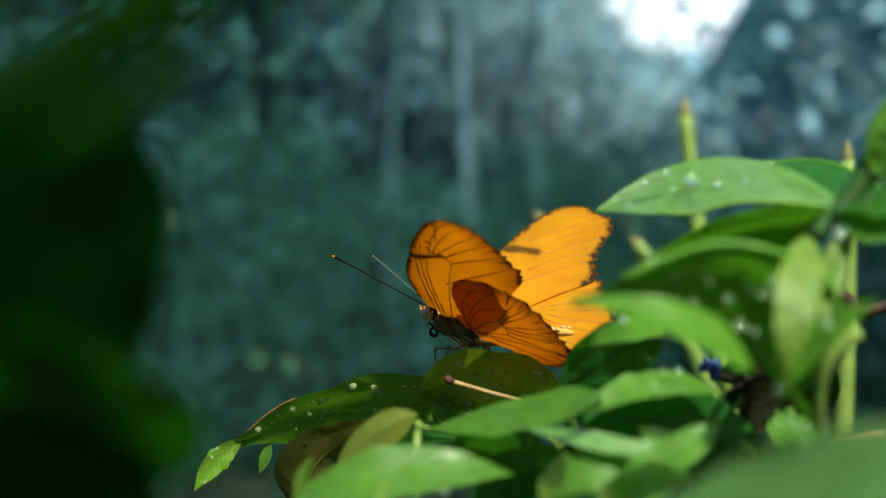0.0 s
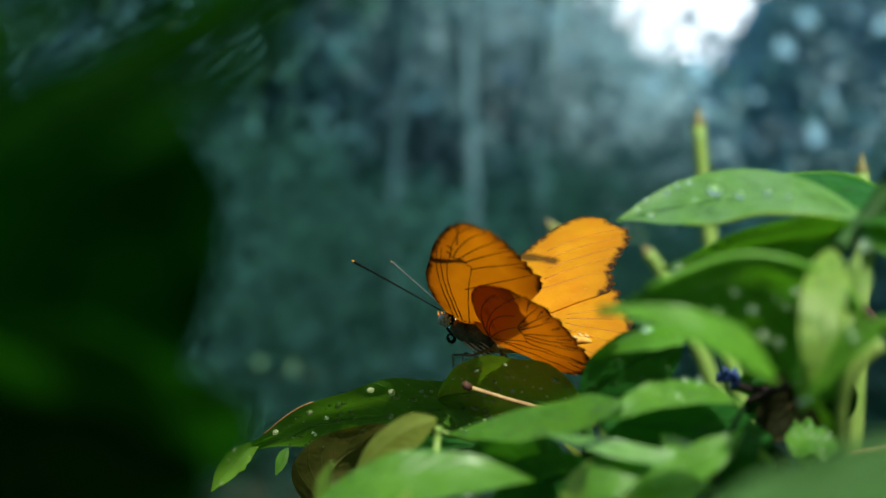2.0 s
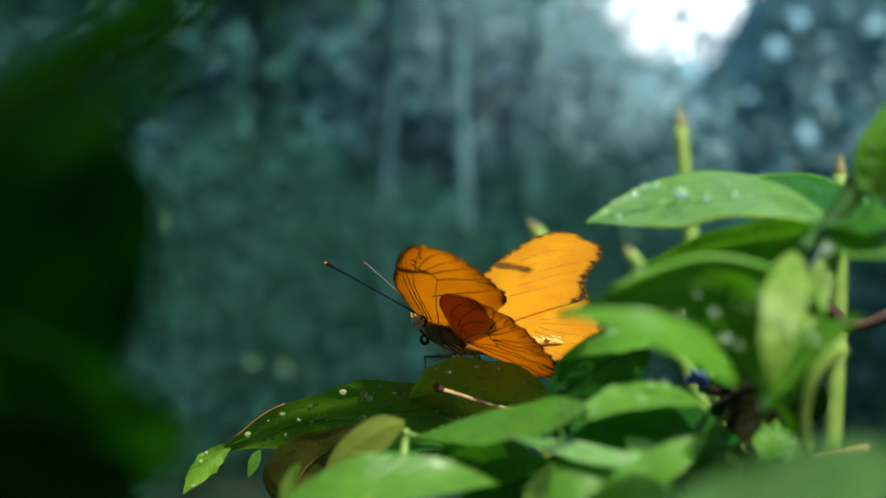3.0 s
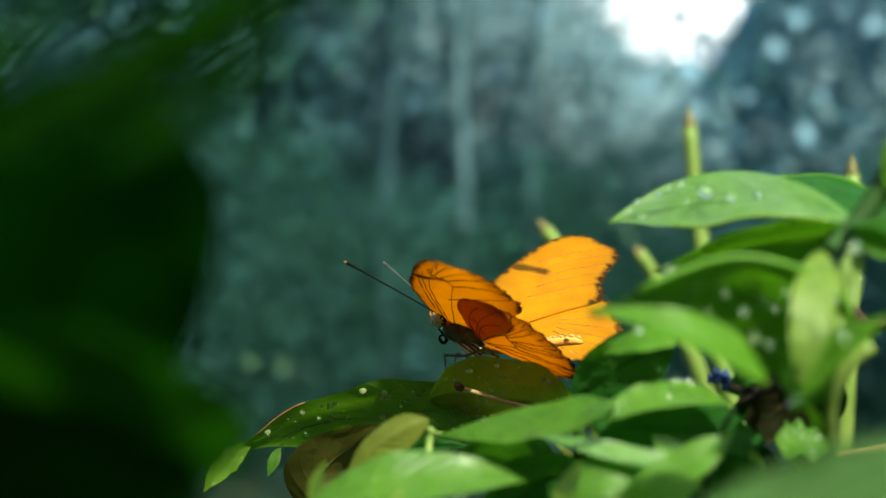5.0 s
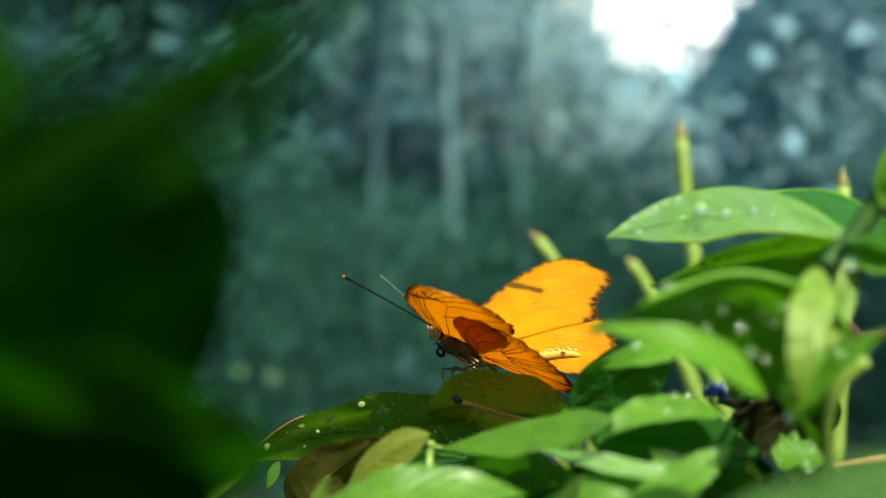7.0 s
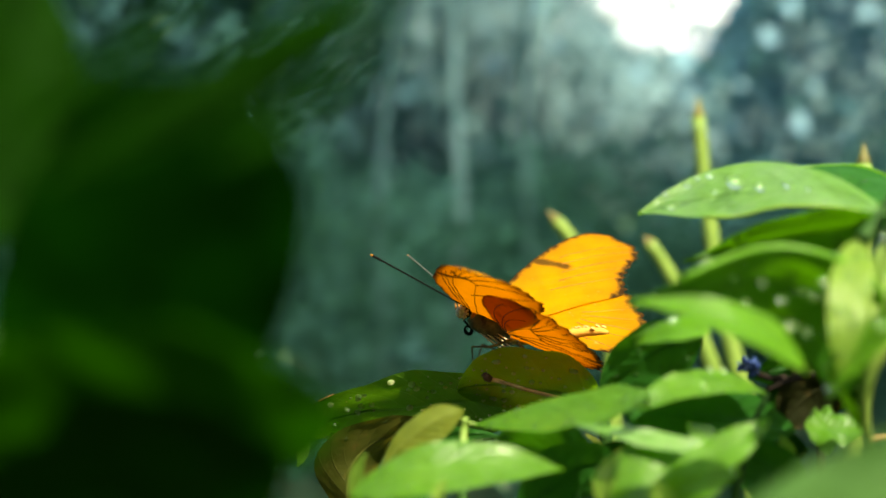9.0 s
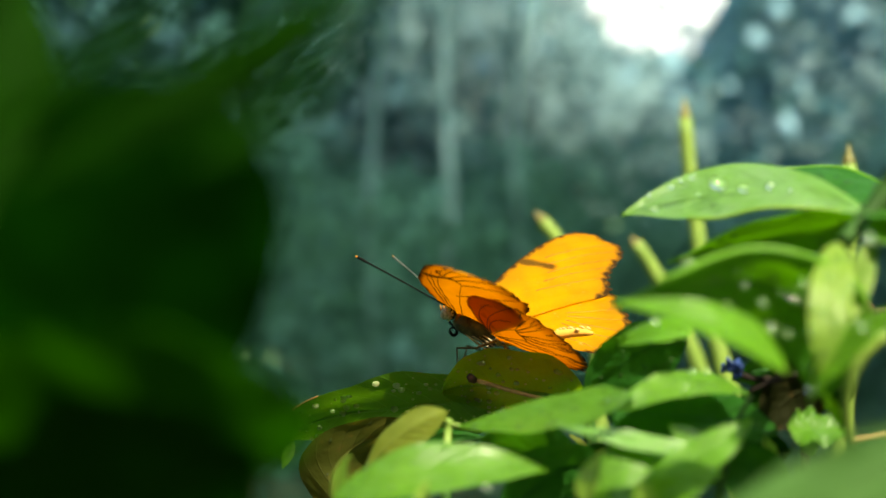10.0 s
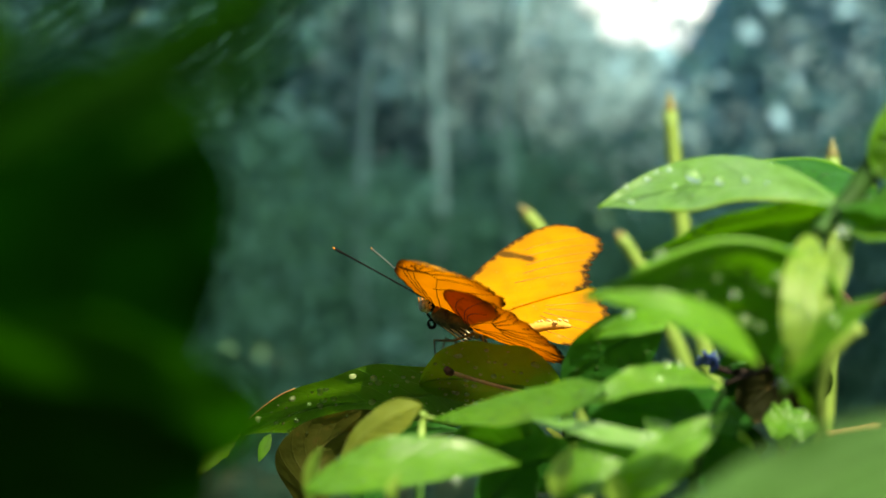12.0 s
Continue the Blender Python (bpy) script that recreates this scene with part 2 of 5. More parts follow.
def drop_material(name, milky, tone=(0.50, 0.80, 0.30, 1)):
    """Clear water: light passes, the rim and the sky mirror in it; milky: how much gathered light is put in as pale
    colour.
    """
    k = Nodes(name)
    clear = k.t.nodes.new("ShaderNodeBsdfTransparent")
    clear.inputs[0].default_value = (0.97, 1.0, 0.97, 1)
    gloss = k.t.nodes.new("ShaderNodeBsdfGlossy")
    gloss.inputs["Roughness"].default_value = 0.04
    fresnel = k.t.nodes.new("ShaderNodeFresnel")
    fresnel.inputs["IOR"].default_value = 1.33
    mx = k.t.nodes.new("ShaderNodeMixShader")
    k.set(mx.inputs[0], k.math("ADD", fresnel.outputs[0], 0.005))
    k.t.links.new(clear.outputs[0], mx.inputs[1])
    k.t.links.new(gloss.outputs[0], mx.inputs[2])
    bend = k.t.nodes.new("ShaderNodeBsdfRefraction")
    bend.inputs["IOR"].default_value = 1.33
    bend.inputs["Roughness"].default_value = 0.02
    both = k.t.nodes.new("ShaderNodeMixShader")
    both.inputs[0].default_value = 0.08
    k.t.links.new(mx.outputs[0], both.inputs[1])
    k.t.links.new(bend.outputs[0], both.inputs[2])
    milk = k.t.nodes.new("ShaderNodeBsdfDiffuse")
    milk.inputs[0].default_value = tone
    wet = k.t.nodes.new("ShaderNodeMixShader")
    wet.inputs[0].default_value = milky
    k.t.links.new(both.outputs[0], wet.inputs[1])
    glow = k.t.nodes.new("ShaderNodeBsdfTranslucent")
    glow.inputs[0].default_value = tone
    scatter = k.t.nodes.new("ShaderNodeMixShader")
    k.t.links.new(milk.outputs[0], scatter.inputs[1])
    k.t.links.new(glow.outputs[0], scatter.inputs[2])
    k.t.links.new(scatter.outputs[0], wet.inputs[2])
    k.t.links.new(wet.outputs[0], k.out.inputs[0])
    return k.m


M_DROP = drop_material("water_drop", 0.06)
# Drops against the light: their brightness is put in as pale colour.
M_DROP_PALE = drop_material("pale_lit_water_drop", 0.34, (0.90, 1.0, 0.55, 1))


def wing_material(name, color, second, through, share, rim):
    """Orange scales with dark margin and a smoky bar across the end of the cell."""
    k = Nodes(name)
    across, along = k.uv("wing")
    edge, bar = k.uv("mark")
    grain = k.noise(1600.0, 3.0)
    broad = k.noise(170.0, 4.0)
    base = k.mix(k.ramp(broad, 0.38, 0.62), color, second)
    base = k.mix(k.math("MULTIPLY", k.ramp(grain, 0.4, 0.7), 0.25), base, tuple(c * 0.65 for c in second[:3]) + (1,))
    base = k.mix(k.math("MULTIPLY", k.ramp(k.noise(700.0, 2.0), 0.66, 0.74), 0.35), base, (0.95, 0.62, 0.18, 1))
    # the scales darken to brown towards the margin
    brown = k.math("MULTIPLY", k.math("SUBTRACT", 1.0, k.ramp(k.math("ADD", edge, k.math("MULTIPLY", broad, 3.0)), 2.0, 8.0)), rim)
    base = k.mix(brown, base, (0.20, 0.060, 0.006, 1))
    rag = k.math("ADD", edge, k.math("MULTIPLY", k.math("SUBTRACT", k.noise(500.0, 3.0), 0.5), 2.4))
    margin = k.math("SUBTRACT", 1.0, k.ramp(rag, 0.35, 1.5))
    rag2 = k.math("ADD", bar, k.math("MULTIPLY", k.math("SUBTRACT", k.noise(450.0, 3.0), 0.5), 1.2))
    smoke = k.math("MULTIPLY", k.math("SUBTRACT", 1.0, k.ramp(rag2, 0.7, 1.7)), 0.85)
    dark = k.math("MAXIMUM", margin, smoke)
    base = k.mix(k.math("MULTIPLY", dark, 0.93), base, (0.022, 0.012, 0.006, 1))
    k.set(k.bsdf.inputs["Base Color"], base)
    k.bsdf.inputs["Roughness"].default_value = 0.6
    k.bsdf.inputs["Specular IOR Level"].default_value = 0.08
    k.set(k.bsdf.inputs["Normal"], k.bump(k.math("ADD", grain, broad), 0.35, 0.0003))
    k.thin(k.mix(dark, k.mix(brown, through, (0.34, 0.12, 0.008, 1)), (0.03, 0.012, 0.004, 1)), share)
    return k.m


M_WING = wing_material("orange_wing_upper", (0.64, 0.30, 0.006, 1), (0.55, 0.225, 0.005, 1), (0.76, 0.42, 0.010, 1), 0.53, 0.25)
M_UNDER = wing_material("brown_orange_wing_under", (0.34, 0.175, 0.022, 1), (0.20, 0.085, 0.010, 1), (0.90, 0.50, 0.024, 1), 0.70, 0.65)
M_UNDER_HIND = wing_material("red_brown_wing_under", (0.30, 0.125, 0.012, 1), (0.18, 0.062, 0.008, 1), (0.90, 0.45, 0.018, 1), 0.72, 0.7)
M_VEIN = stem_material("wing_vein", (0.13, 0.045, 0.008, 1), (0.07, 0.024, 0.006, 1), 900.0, 0.6)
M_FUR = stem_material("brown_fur", (0.17, 0.165, 0.075, 1), (0.008, 0.009, 0.006, 1), 420.0, 0.85)
M_FEELER = stem_material("grey_horn", (0.10, 0.11, 0.10, 1), (0.05, 0.06, 0.055, 1), 900.0, 0.8)
M_VEIN_FAR = stem_material("faint_wing_vein", (0.32, 0.13, 0.010, 1), (0.25, 0.09, 0.008, 1), 900.0, 0.6)
M_TUFT = stem_material("straw_scales", (0.56, 0.38, 0.13, 1), (0.42, 0.25, 0.07, 1), 1500.0, 0.8)
M_ABDOMEN = stem_material("yellow_scales", (0.66, 0.36, 0.06, 1), (0.52, 0.25, 0.04, 1), 900.0, 0.75)
M_PALE = stem_material("pale_scales", (0.66, 0.58, 0.38, 1), (0.42, 0.34, 0.17, 1), 1500.0, 0.8)
M_ORANGE = stem_material("orange_fur", (0.42, 0.17, 0.02, 1), (0.30, 0.10, 0.015, 1), 1500.0, 0.8)
M_BLACK = stem_material("black_horn", (0.004, 0.005, 0.005, 1), (0.007, 0.008, 0.007, 1), 900.0, 0.75, 0.05)
M_EYE = stem_material("eye", (0.86, 0.85, 0.70, 1), (0.10, 0.10, 0.06, 1), 1300.0, 0.3)


# ---- builders ----
def part(name, bm, material, parent=None, label="", smooth=True):
    """Links a bmesh as one mesh object under a thing or under a part."""
    me = bpy.data.meshes.new(name)
    bm.normal_update()
    bm.to_mesh(me)
    bm.free()
    me.materials.append(material)
    if smooth:
        me.polygons.foreach_set("use_smooth", [True] * len(me.polygons))
    ob = new(name, me)
    ob.parent = parent
    if label:
        tagged(ob, label)
    return ob


def thing(name, label, category, place=(0, 0, 0), group="", kind=""):
    return tagged_at(new(name), place, label, category, group, kind)


def tagged_at(ob, place, label, category, group, kind):
    ob.location = place
    return tagged(ob, label, category, group, kind)


def bezier(a, b, c, u):
    return a * (1 - u) ** 2 + b * 2 * u * (1 - u) + c * u ** 2


def tube(points, radii, sides=10, bm=None):
    """A round stem through points, with a radius at each."""
    bm = bm or bmesh.new()
    pts = [Vector(p) for p in points]
    rings = []
    for i, p in enumerate(pts):
        t = (pts[min(i + 1, len(pts) - 1)] - pts[max(i - 1, 0)]).normalized()
        a = t.cross(Vector((0.31, 0.9, 0.2))).normalized()
        b = t.cross(a)
        rings.append([bm.verts.new(p + (a * math.cos(k * 2 * math.pi / sides) + b * math.sin(k * 2 * math.pi / sides)) * radii[i]) for k in range(sides)])
    for r0, r1 in zip(rings, rings[1:]):
        for k in range(sides):
            bm.faces.new((r0[k], r0[(k + 1) % sides], r1[(k + 1) % sides], r1[k]))
    bm.faces.new(rings[0][::-1])
    bm.faces.new(rings[-1])
    return bm


def bent_tube(a, b, c, r0, r1, steps=14, sides=10, knobs=0.0):
    a, b, c = Vector(a), Vector(b), Vector(c)
    pts = [bezier(a, b, c, i / steps) for i in range(steps + 1)]
    rad = [(r0 + (r1 - r0) * i / steps) * (1 + knobs * noise.noise(pts[i] * 400)) for i in range(steps + 1)]
    return tube(pts, rad, sides)


def ball(radius, scale=(1, 1, 1), place=(0, 0, 0), rough=0.0, seg=20, turn=None):
    bm = bmesh.new()
    bmesh.ops.create_uvsphere(bm, u_segments=seg, v_segments=seg // 2 + 2, radius=radius)
    for v in bm.verts:
        v.co *= 1 + rough * noise.noise(v.co / radius * 3.1)
        v.co = Vector((v.co.x * scale[0], v.co.y * scale[1], v.co.z * scale[2]))
        if turn:
            v.co = turn @ v.co
        v.co += Vector(place)
    return bm


DROP_MESHES = {}


def drop_mesh(mat=M_DROP):
    """A flattened bead of water, one unit across."""
    if mat.name not in DROP_MESHES:
        bm = bmesh.new()
        bmesh.ops.create_uvsphere(bm, u_segments=12, v_segments=8, radius=0.5)
        for v in bm.verts:
            v.co.z = v.co.z * 0.46 if v.co.z > 0 else v.co.z * 0.25
        me = bpy.data.meshes.new("droplet")
        bm.to_mesh(me)
        bm.free()
        me.materials.append(mat)
        me.polygons.foreach_set("use_smooth", [True] * len(me.polygons))
        DROP_MESHES[mat.name] = me
    return DROP_MESHES[mat.name]


def leaf(parent, base, ctrl, tip, width, face, mat, fold=0.25, label="", blunt=0.75, drops=0, size=0.0008, wave=0.04, seed=0, side=0, ragged=0.0, full=0.85, rim=None):
    """A leaf blade on a curved midrib. face: which way its upper side looks; fold: rise of the halves from the midrib
    (negative: they hang); blunt: where it is widest, 0.5 slender-tipped to 1 blunt; drops: beads of water on its upper
    side; side: -1 or 1 puts the beads on one half only; full: below 0.85 broader ends; rim: from, to and half of a dry edge,
    or with a material and a radius of a pale edge."""
    a, b, c = Vector(base), Vector(ctrl), Vector(tip)
    rnd = random.Random(seed * 7919 + 13)
    nu, nv = 30, 6
    bm = bmesh.new()
    layer = bm.loops.layers.uv.new("leaf")
    face = Vector(face).normalized()
    ph = rnd.uniform(0, 6)
    grid, uvs, frames = [], {}, []
    for i in range(nu + 1):
        u = i / nu
        p = bezier(a, b, c, u)
        t = ((b - a) * (1 - u) + (c - b) * u).normalized()
        cross = t.cross(face).normalized()
        up = cross.cross(t).normalized()
        prof = max(0.0, math.sin(math.pi * u ** (1.0 / (2 * blunt)))) ** full
        if u > 0.82:
            prof *= 1 - 0.35 * ((u - 0.82) / 0.18)
        half = width * 0.5 * prof + 0.00015
        half *= 1 + ragged * noise.noise(Vector((u * 9, seed, 0)))
        row = []
        for j in range(-nv, nv + 1):
            v = j / nv
            edge = abs(v)
            bend = fold * half * edge - 0.35 * fold * half * edge ** 2
            ripple = wave * width * edge ** 2 * math.sin(u * 17 + ph + (2 if v > 0 else 0))
            cosf = 1 / math.sqrt(1 + fold * fold)
            q = p + cross * (half * v * cosf) + up * (bend * (cosf if abs(fold) > 1 else 1) + ripple * prof)
            q += up * 0.05 * width * noise.noise(Vector((u * 4, v * 2, seed * 3.7)))
            vert = bm.verts.new(q)
            uvs[vert] = (u, v)
            row.append(vert)
        grid.append(row)
    for r0, r1 in zip(grid, grid[1:]):
        for j in range(2 * nv):
            f = bm.faces.new((r0[j], r1[j], r1[j + 1], r0[j + 1]))
            for loop in f.loops:
                loop[layer].uv = uvs[loop.vert]
    bm.normal_update()
    beads = []
    for _ in range(drops):
        i = rnd.randrange(3, nu - 2)
        j = rnd.randrange(1, 2 * nv)
        if side and (j - nv) * side < 0:
            j = 2 * nv - j
        co, no = grid[i][j].co.copy(), grid[i][j].normal.copy()
        if no.dot(face) < 0:
            no = -no
        co += (grid[i + 1][j].co - grid[i][j].co) * rnd.uniform(-1, 1) * 0.8
        beads.append((co, no, size * rnd.choice((0.35, 0.5, 0.6, 0.8, 1.0, 1.25))))
    line = [grid[i][0 if rim[2] < 0 else 2 * nv].co.copy() for i in range(int(rim[0] * nu), int(rim[1] * nu) + 1)] if rim else None
    ob = part("leaf", bm, mat, parent, label)
    if line:
        if len(rim) > 3:
            # A strip of paler material stands in for the lit rim.
            part("pale_edge", tube(line, [rim[4]] * len(line), 6), rim[3], ob, "pale strip along the leaf edge, put in for light on the rim")
        else:
            part("dry_edge", tube(line, [0.00014] * len(line), 6), M_RIM, ob, "brown dry leaf edge")
    rib_pts = [bezier(a, b, c, k / 12) - face * 0.0003 for k in range(13)]
    rib = part("midrib", tube(rib_pts, [max(0.00012, width * 0.028 * (1 - k / 13)) for k in range(13)], 6), mat, ob)
    for co, no, s in beads:
        d = new("droplet", drop_mesh(M_DROP_PALE if mat in (M_PERCH, M_PERCH_SHADE) else M_DROP))
        d.parent = ob
        q = no.to_track_quat("Z", "Y")
        d.matrix_basis = Matrix.LocRotScale(co + no * s * 0.05, q, (s, s * rnd.uniform(0.8, 1.15), s * (1.7 if mat in (M_PERCH, M_PERCH_SHADE) else 1.0)))
    return ob


# ---- ground ----
def ground_sheet():
    bm = bmesh.new()
    rows, n = [], 60
    for i in range(n + 1):
        row = []
        for j in range(n + 1):
            x = ((i / n) * 2 - 1)
            y = ((j / n) * 2 - 1)
            x, y = math.copysign(abs(x) ** 4, x) * 2500, math.copysign(abs(y) ** 4, y) * 2500
            z = 0.03 * noise.noise(Vector((x * 0.9, y * 0.9, 0))) if max(abs(x), abs(y)) < 40 else 0
            row.append(bm.verts.new((x, y, z)))
        rows.append(row)
    for r0, r1 in zip(rows, rows[1:]):
        for j in range(n):
            bm.faces.new((r0[j], r1[j], r1[j + 1], r0[j + 1]))
    return tagged(part("ground", bm, M_SOIL), "dark mossy soil under the trees", "ground", kind="structure")


ground_sheet()


# ---- trees behind ----
def leafy(bm, centre, radius, count, size, rnd, squash=0.8):
    """Many small pointed leaves, scattered unevenly through a clump."""
    for _ in range(count):
        d = Vector((rnd.gauss(0, 1), rnd.gauss(0, 1), rnd.gauss(0, 1)))
        d = d.normalized() * radius * rnd.random() ** 0.45
        d.z *= squash
        p = Vector(centre) + d
        q = Euler((rnd.uniform(-1.1, 1.1), rnd.uniform(-1.1, 1.1), rnd.uniform(0, 6.28))).to_matrix()
        s = size * rnd.uniform(0.6, 1.4)
        pts = [(0, -s, 0), (s * 0.42, -s * 0.1, s * 0.1), (0, s, -s * 0.15), (-s * 0.42, -s * 0.1, s * 0.1)]
        vs = [bm.verts.new(p + q @ Vector(k)) for k in pts]
        bm.faces.new((vs[0], vs[1], vs[2]))
        bm.faces.new((vs[0], vs[2], vs[3]))


def tree(x, y, height, lean, thick, clumps, label, seed, mat, size=0.05, bark=M_BARK):
    rnd = random.Random(seed)
    t = thing("tree", label, "tree", (x, y, 0), "trees behind")
    pts = [(lean * k / 10 * height + 0.03 * math.sin(k * 1.3 + seed), 0.03 * math.cos(k + seed), height * k / 10 - 0.05) for k in range(11)]
    part("trunk", tube(pts, [thick * (1 - 0.055 * k) for k in range(11)], 12), bark, t)
    for k in range(4):
        z = height * rnd.uniform(0.8, 0.95)
        a = rnd.uniform(0, 6.28)
        reach = rnd.uniform(0.5, 0.9)
        foot = Vector((lean * z, 0, z))
        part("limb", bent_tube(foot, foot + Vector((math.cos(a) * reach * 0.6, math.sin(a) * reach * 0.6, 0.15)), foot + Vector((math.cos(a) * reach, math.sin(a) * reach, 0.5)), thick * 0.45, thick * 0.12), bark, t)
    bm = bmesh.new()
    for cx, cy, cz, r, n in clumps:
        leafy(bm, (cx, cy, cz), r, n, size, rnd)
    part("crown", bm, mat, t, smooth=False)
    return t


def hedge(name, label, x0, x1, y, top, count, each, size, seed, mat):
    """A bank of undergrowth with an uneven top."""
    rnd = random.Random(seed)
    bm = bmesh.new()
    for _ in range(count):
        x = rnd.uniform(x0, x1)
        z = rnd.random() ** 0.8 * top(x)
        leafy(bm, (x, y + rnd.uniform(-0.4, 0.4), z), 0.22, each, size, rnd)
    ob = part(name, bm, mat, smooth=False)
    return tagged(ob, label, "undergrowth", kind="stuff")


def forest_wall():
    """The far edge of the forest, a bumpy bank open to the sky at one gap; out of view it is added to block skylight.
    """
    bm = bmesh.new()
    rows = []
    for i in range(721):
        a = radians(-180 + 0.5 * i)
        x = 12 * math.sin(a)
        # Out of view the wall is added this high to hold back skylight.
        top = 9.0 + 1.0 * noise.noise(Vector((x * 0.7, 3, math.cos(a) * 8)))
        if math.cos(a) > 0.7:
            gap = math.exp(-((x - GAP_X) / GAP_WIDE) ** 2)
            notch = math.exp(-((x - 0.42) / 0.30) ** 2)
            top = 5.4 - 2.30 * gap - 1.75 * notch + 0.25 * noise.noise(Vector((x * 2.7, 7, 0))) + 0.14 * noise.noise(Vector((x * 11, 2, 0)))
        row = []
        for j in range(25):
            r = 12 + 0.8 * noise.noise(Vector((a * 9, j * 0.4, 0))) + 0.4 * noise.noise(Vector((a * 30, j, 5)))
            row.append(bm.verts.new((r * math.sin(a), r * math.cos(a), top * j / 24 - 0.1)))
        rows.append(row)
    for r0, r1 in zip(rows, rows[1:]):
        for j in range(24):
            bm.faces.new((r0[j], r0[j + 1], r1[j + 1], r1[j]))
    return tagged(part("backdrop", bm, M_FOREST), "edge of a distant forest, tinted dark teal for haze and shade", "forest", kind="structure")


GAP_X, GAP_WIDE = 1.68, 1.35
forest_wall()


def strands(name, label, count, x0, x1, z0, z1, mat, seed, weight=None, size=0.050, y0=8.0, y1=9.6):
    """Distant foliage that hangs in upright, uneven strands; weight: how likely a strand stands at x, z."""
    rnd = random.Random(seed)
    bm = bmesh.new()
    for _ in range(count):
        x, z, y = rnd.uniform(x0, x1), rnd.uniform(z0, z1), rnd.uniform(y0, y1)
        if weight and rnd.random() > weight(x * 8.8 / y, 1.2 + (z - 1.2) * 8.8 / y):
            continue
        tall, wide = rnd.uniform(0.15, 0.55), rnd.uniform(0.03, 0.09)
        for _ in range(int(tall * 50)):
            leafy(bm, (x + rnd.gauss(0, wide), y + rnd.gauss(0, 0.1), z + rnd.uniform(-tall, tall)), 0.03, 1, size, rnd)
    return tagged(part(name, bm, mat, smooth=False), label, "forest", kind="stuff")


def off_gap(x, z):
    """Nothing hangs in the gap to the sky; thin round it."""
    d = math.sqrt(((x - 1.22) / 0.74) ** 2 + ((z - 3.02) / 0.52) ** 2)
    return min(1.0, max(0.0, (d - 0.45) / 1.1))


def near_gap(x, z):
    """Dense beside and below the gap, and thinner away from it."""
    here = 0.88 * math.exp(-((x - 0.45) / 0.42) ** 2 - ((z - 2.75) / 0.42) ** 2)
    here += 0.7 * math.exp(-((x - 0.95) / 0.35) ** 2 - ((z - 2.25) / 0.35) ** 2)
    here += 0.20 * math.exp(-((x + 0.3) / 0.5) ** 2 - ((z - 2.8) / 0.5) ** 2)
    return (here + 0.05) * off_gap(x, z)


strands("far_canopy", "distant forest foliage hanging in strands, tinted blue for haze", 1500, -2.2, 3.6, 0.9, 3.6, M_FAR_HAZE, 21, lambda x, z: off_gap(x, z) * min(1.0, 0.10 + 0.45 * max(0.0, x + 0.3)))
# The dark teal tone puts shade among the far leaves into colour.
strands("shaded_canopy", "distant foliage, its shade put in as dark teal colour", 1500, -5.0, 4.2, 0.4, 3.8, M_FAR_SHADE, 22, off_gap, 0.055, 7.8, 9.0)
# Boughs added to darken the left side of the woods.
strands("shaded_boughs", "dark teal boughs added to darken the woods", 130, -4.0, 0.3, 1.7, 3.6, M_FAR_SHADE, 27, lambda x, z: min(1.0, max(0.0, 0.25 - 0.6 * x)), 0.055, 7.0, 7.6)
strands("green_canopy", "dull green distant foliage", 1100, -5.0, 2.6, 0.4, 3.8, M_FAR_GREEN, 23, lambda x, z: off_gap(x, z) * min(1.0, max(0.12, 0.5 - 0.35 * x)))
# Pale leaves put the glow and haze round the gap into colour.
strands("bright_canopy", "pale foliage standing in for glow and haze beside the sky gap", 3600, -1.2, 2.6, 1.6, 3.4, M_FAR_GLOW, 24, near_gap, 0.042, 7.7, 8.6)


def light_disc_leaves(name, label, mat, seed, spots, y):
    """Single pale leaves added for blurred discs of light: x, z and half length."""
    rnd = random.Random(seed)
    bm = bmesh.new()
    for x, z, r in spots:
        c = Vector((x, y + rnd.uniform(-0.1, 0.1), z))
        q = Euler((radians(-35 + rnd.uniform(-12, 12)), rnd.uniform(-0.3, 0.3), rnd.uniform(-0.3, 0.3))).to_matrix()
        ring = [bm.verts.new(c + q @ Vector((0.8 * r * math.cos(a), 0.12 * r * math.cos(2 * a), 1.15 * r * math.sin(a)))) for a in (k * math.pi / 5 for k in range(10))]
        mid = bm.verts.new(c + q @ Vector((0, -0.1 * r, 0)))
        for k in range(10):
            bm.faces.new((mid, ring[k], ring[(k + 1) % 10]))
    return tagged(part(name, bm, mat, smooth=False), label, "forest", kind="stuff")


# Leaf places follow blurred light spots; their brightness is in the pale colour.
light_disc_leaves("light_disc_foliage", "pale bluish leaves added for blurred discs of light", M_DISC, 77, [(-2.43, 2.41, 0.034), (-1.23, 2.29, 0.033), (-0.93, 1.60, 0.033), (-0.99, 2.62, 0.029), (-0.67, 2.24, 0.031), (-0.38, 2.18, 0.031), (0.03, 2.28, 0.078), (1.17, 2.33, 0.078), (1.91, 1.97, 0.065), (1.67, 2.46, 0.063), (1.82, 2.66, 0.061), (2.27, 2.63, 0.061), (1.99, 2.19, 0.044), (1.53, 2.18, 0.034), (1.23, 2.10, 0.034), (-0.40, 2.43, 0.034), (-0.52, 2.59, 0.041), (-0.62, 2.35, 0.026), (0.41, 2.40, 0.053), (0.27, 2.66, 0.078), (0.70, 1.96, 0.031), (0.90, 2.22, 0.057), (-0.00, 2.49, 0.034), (-0.19, 2.33, 0.031), (-0.66, 2.59, 0.028)], 7.4)
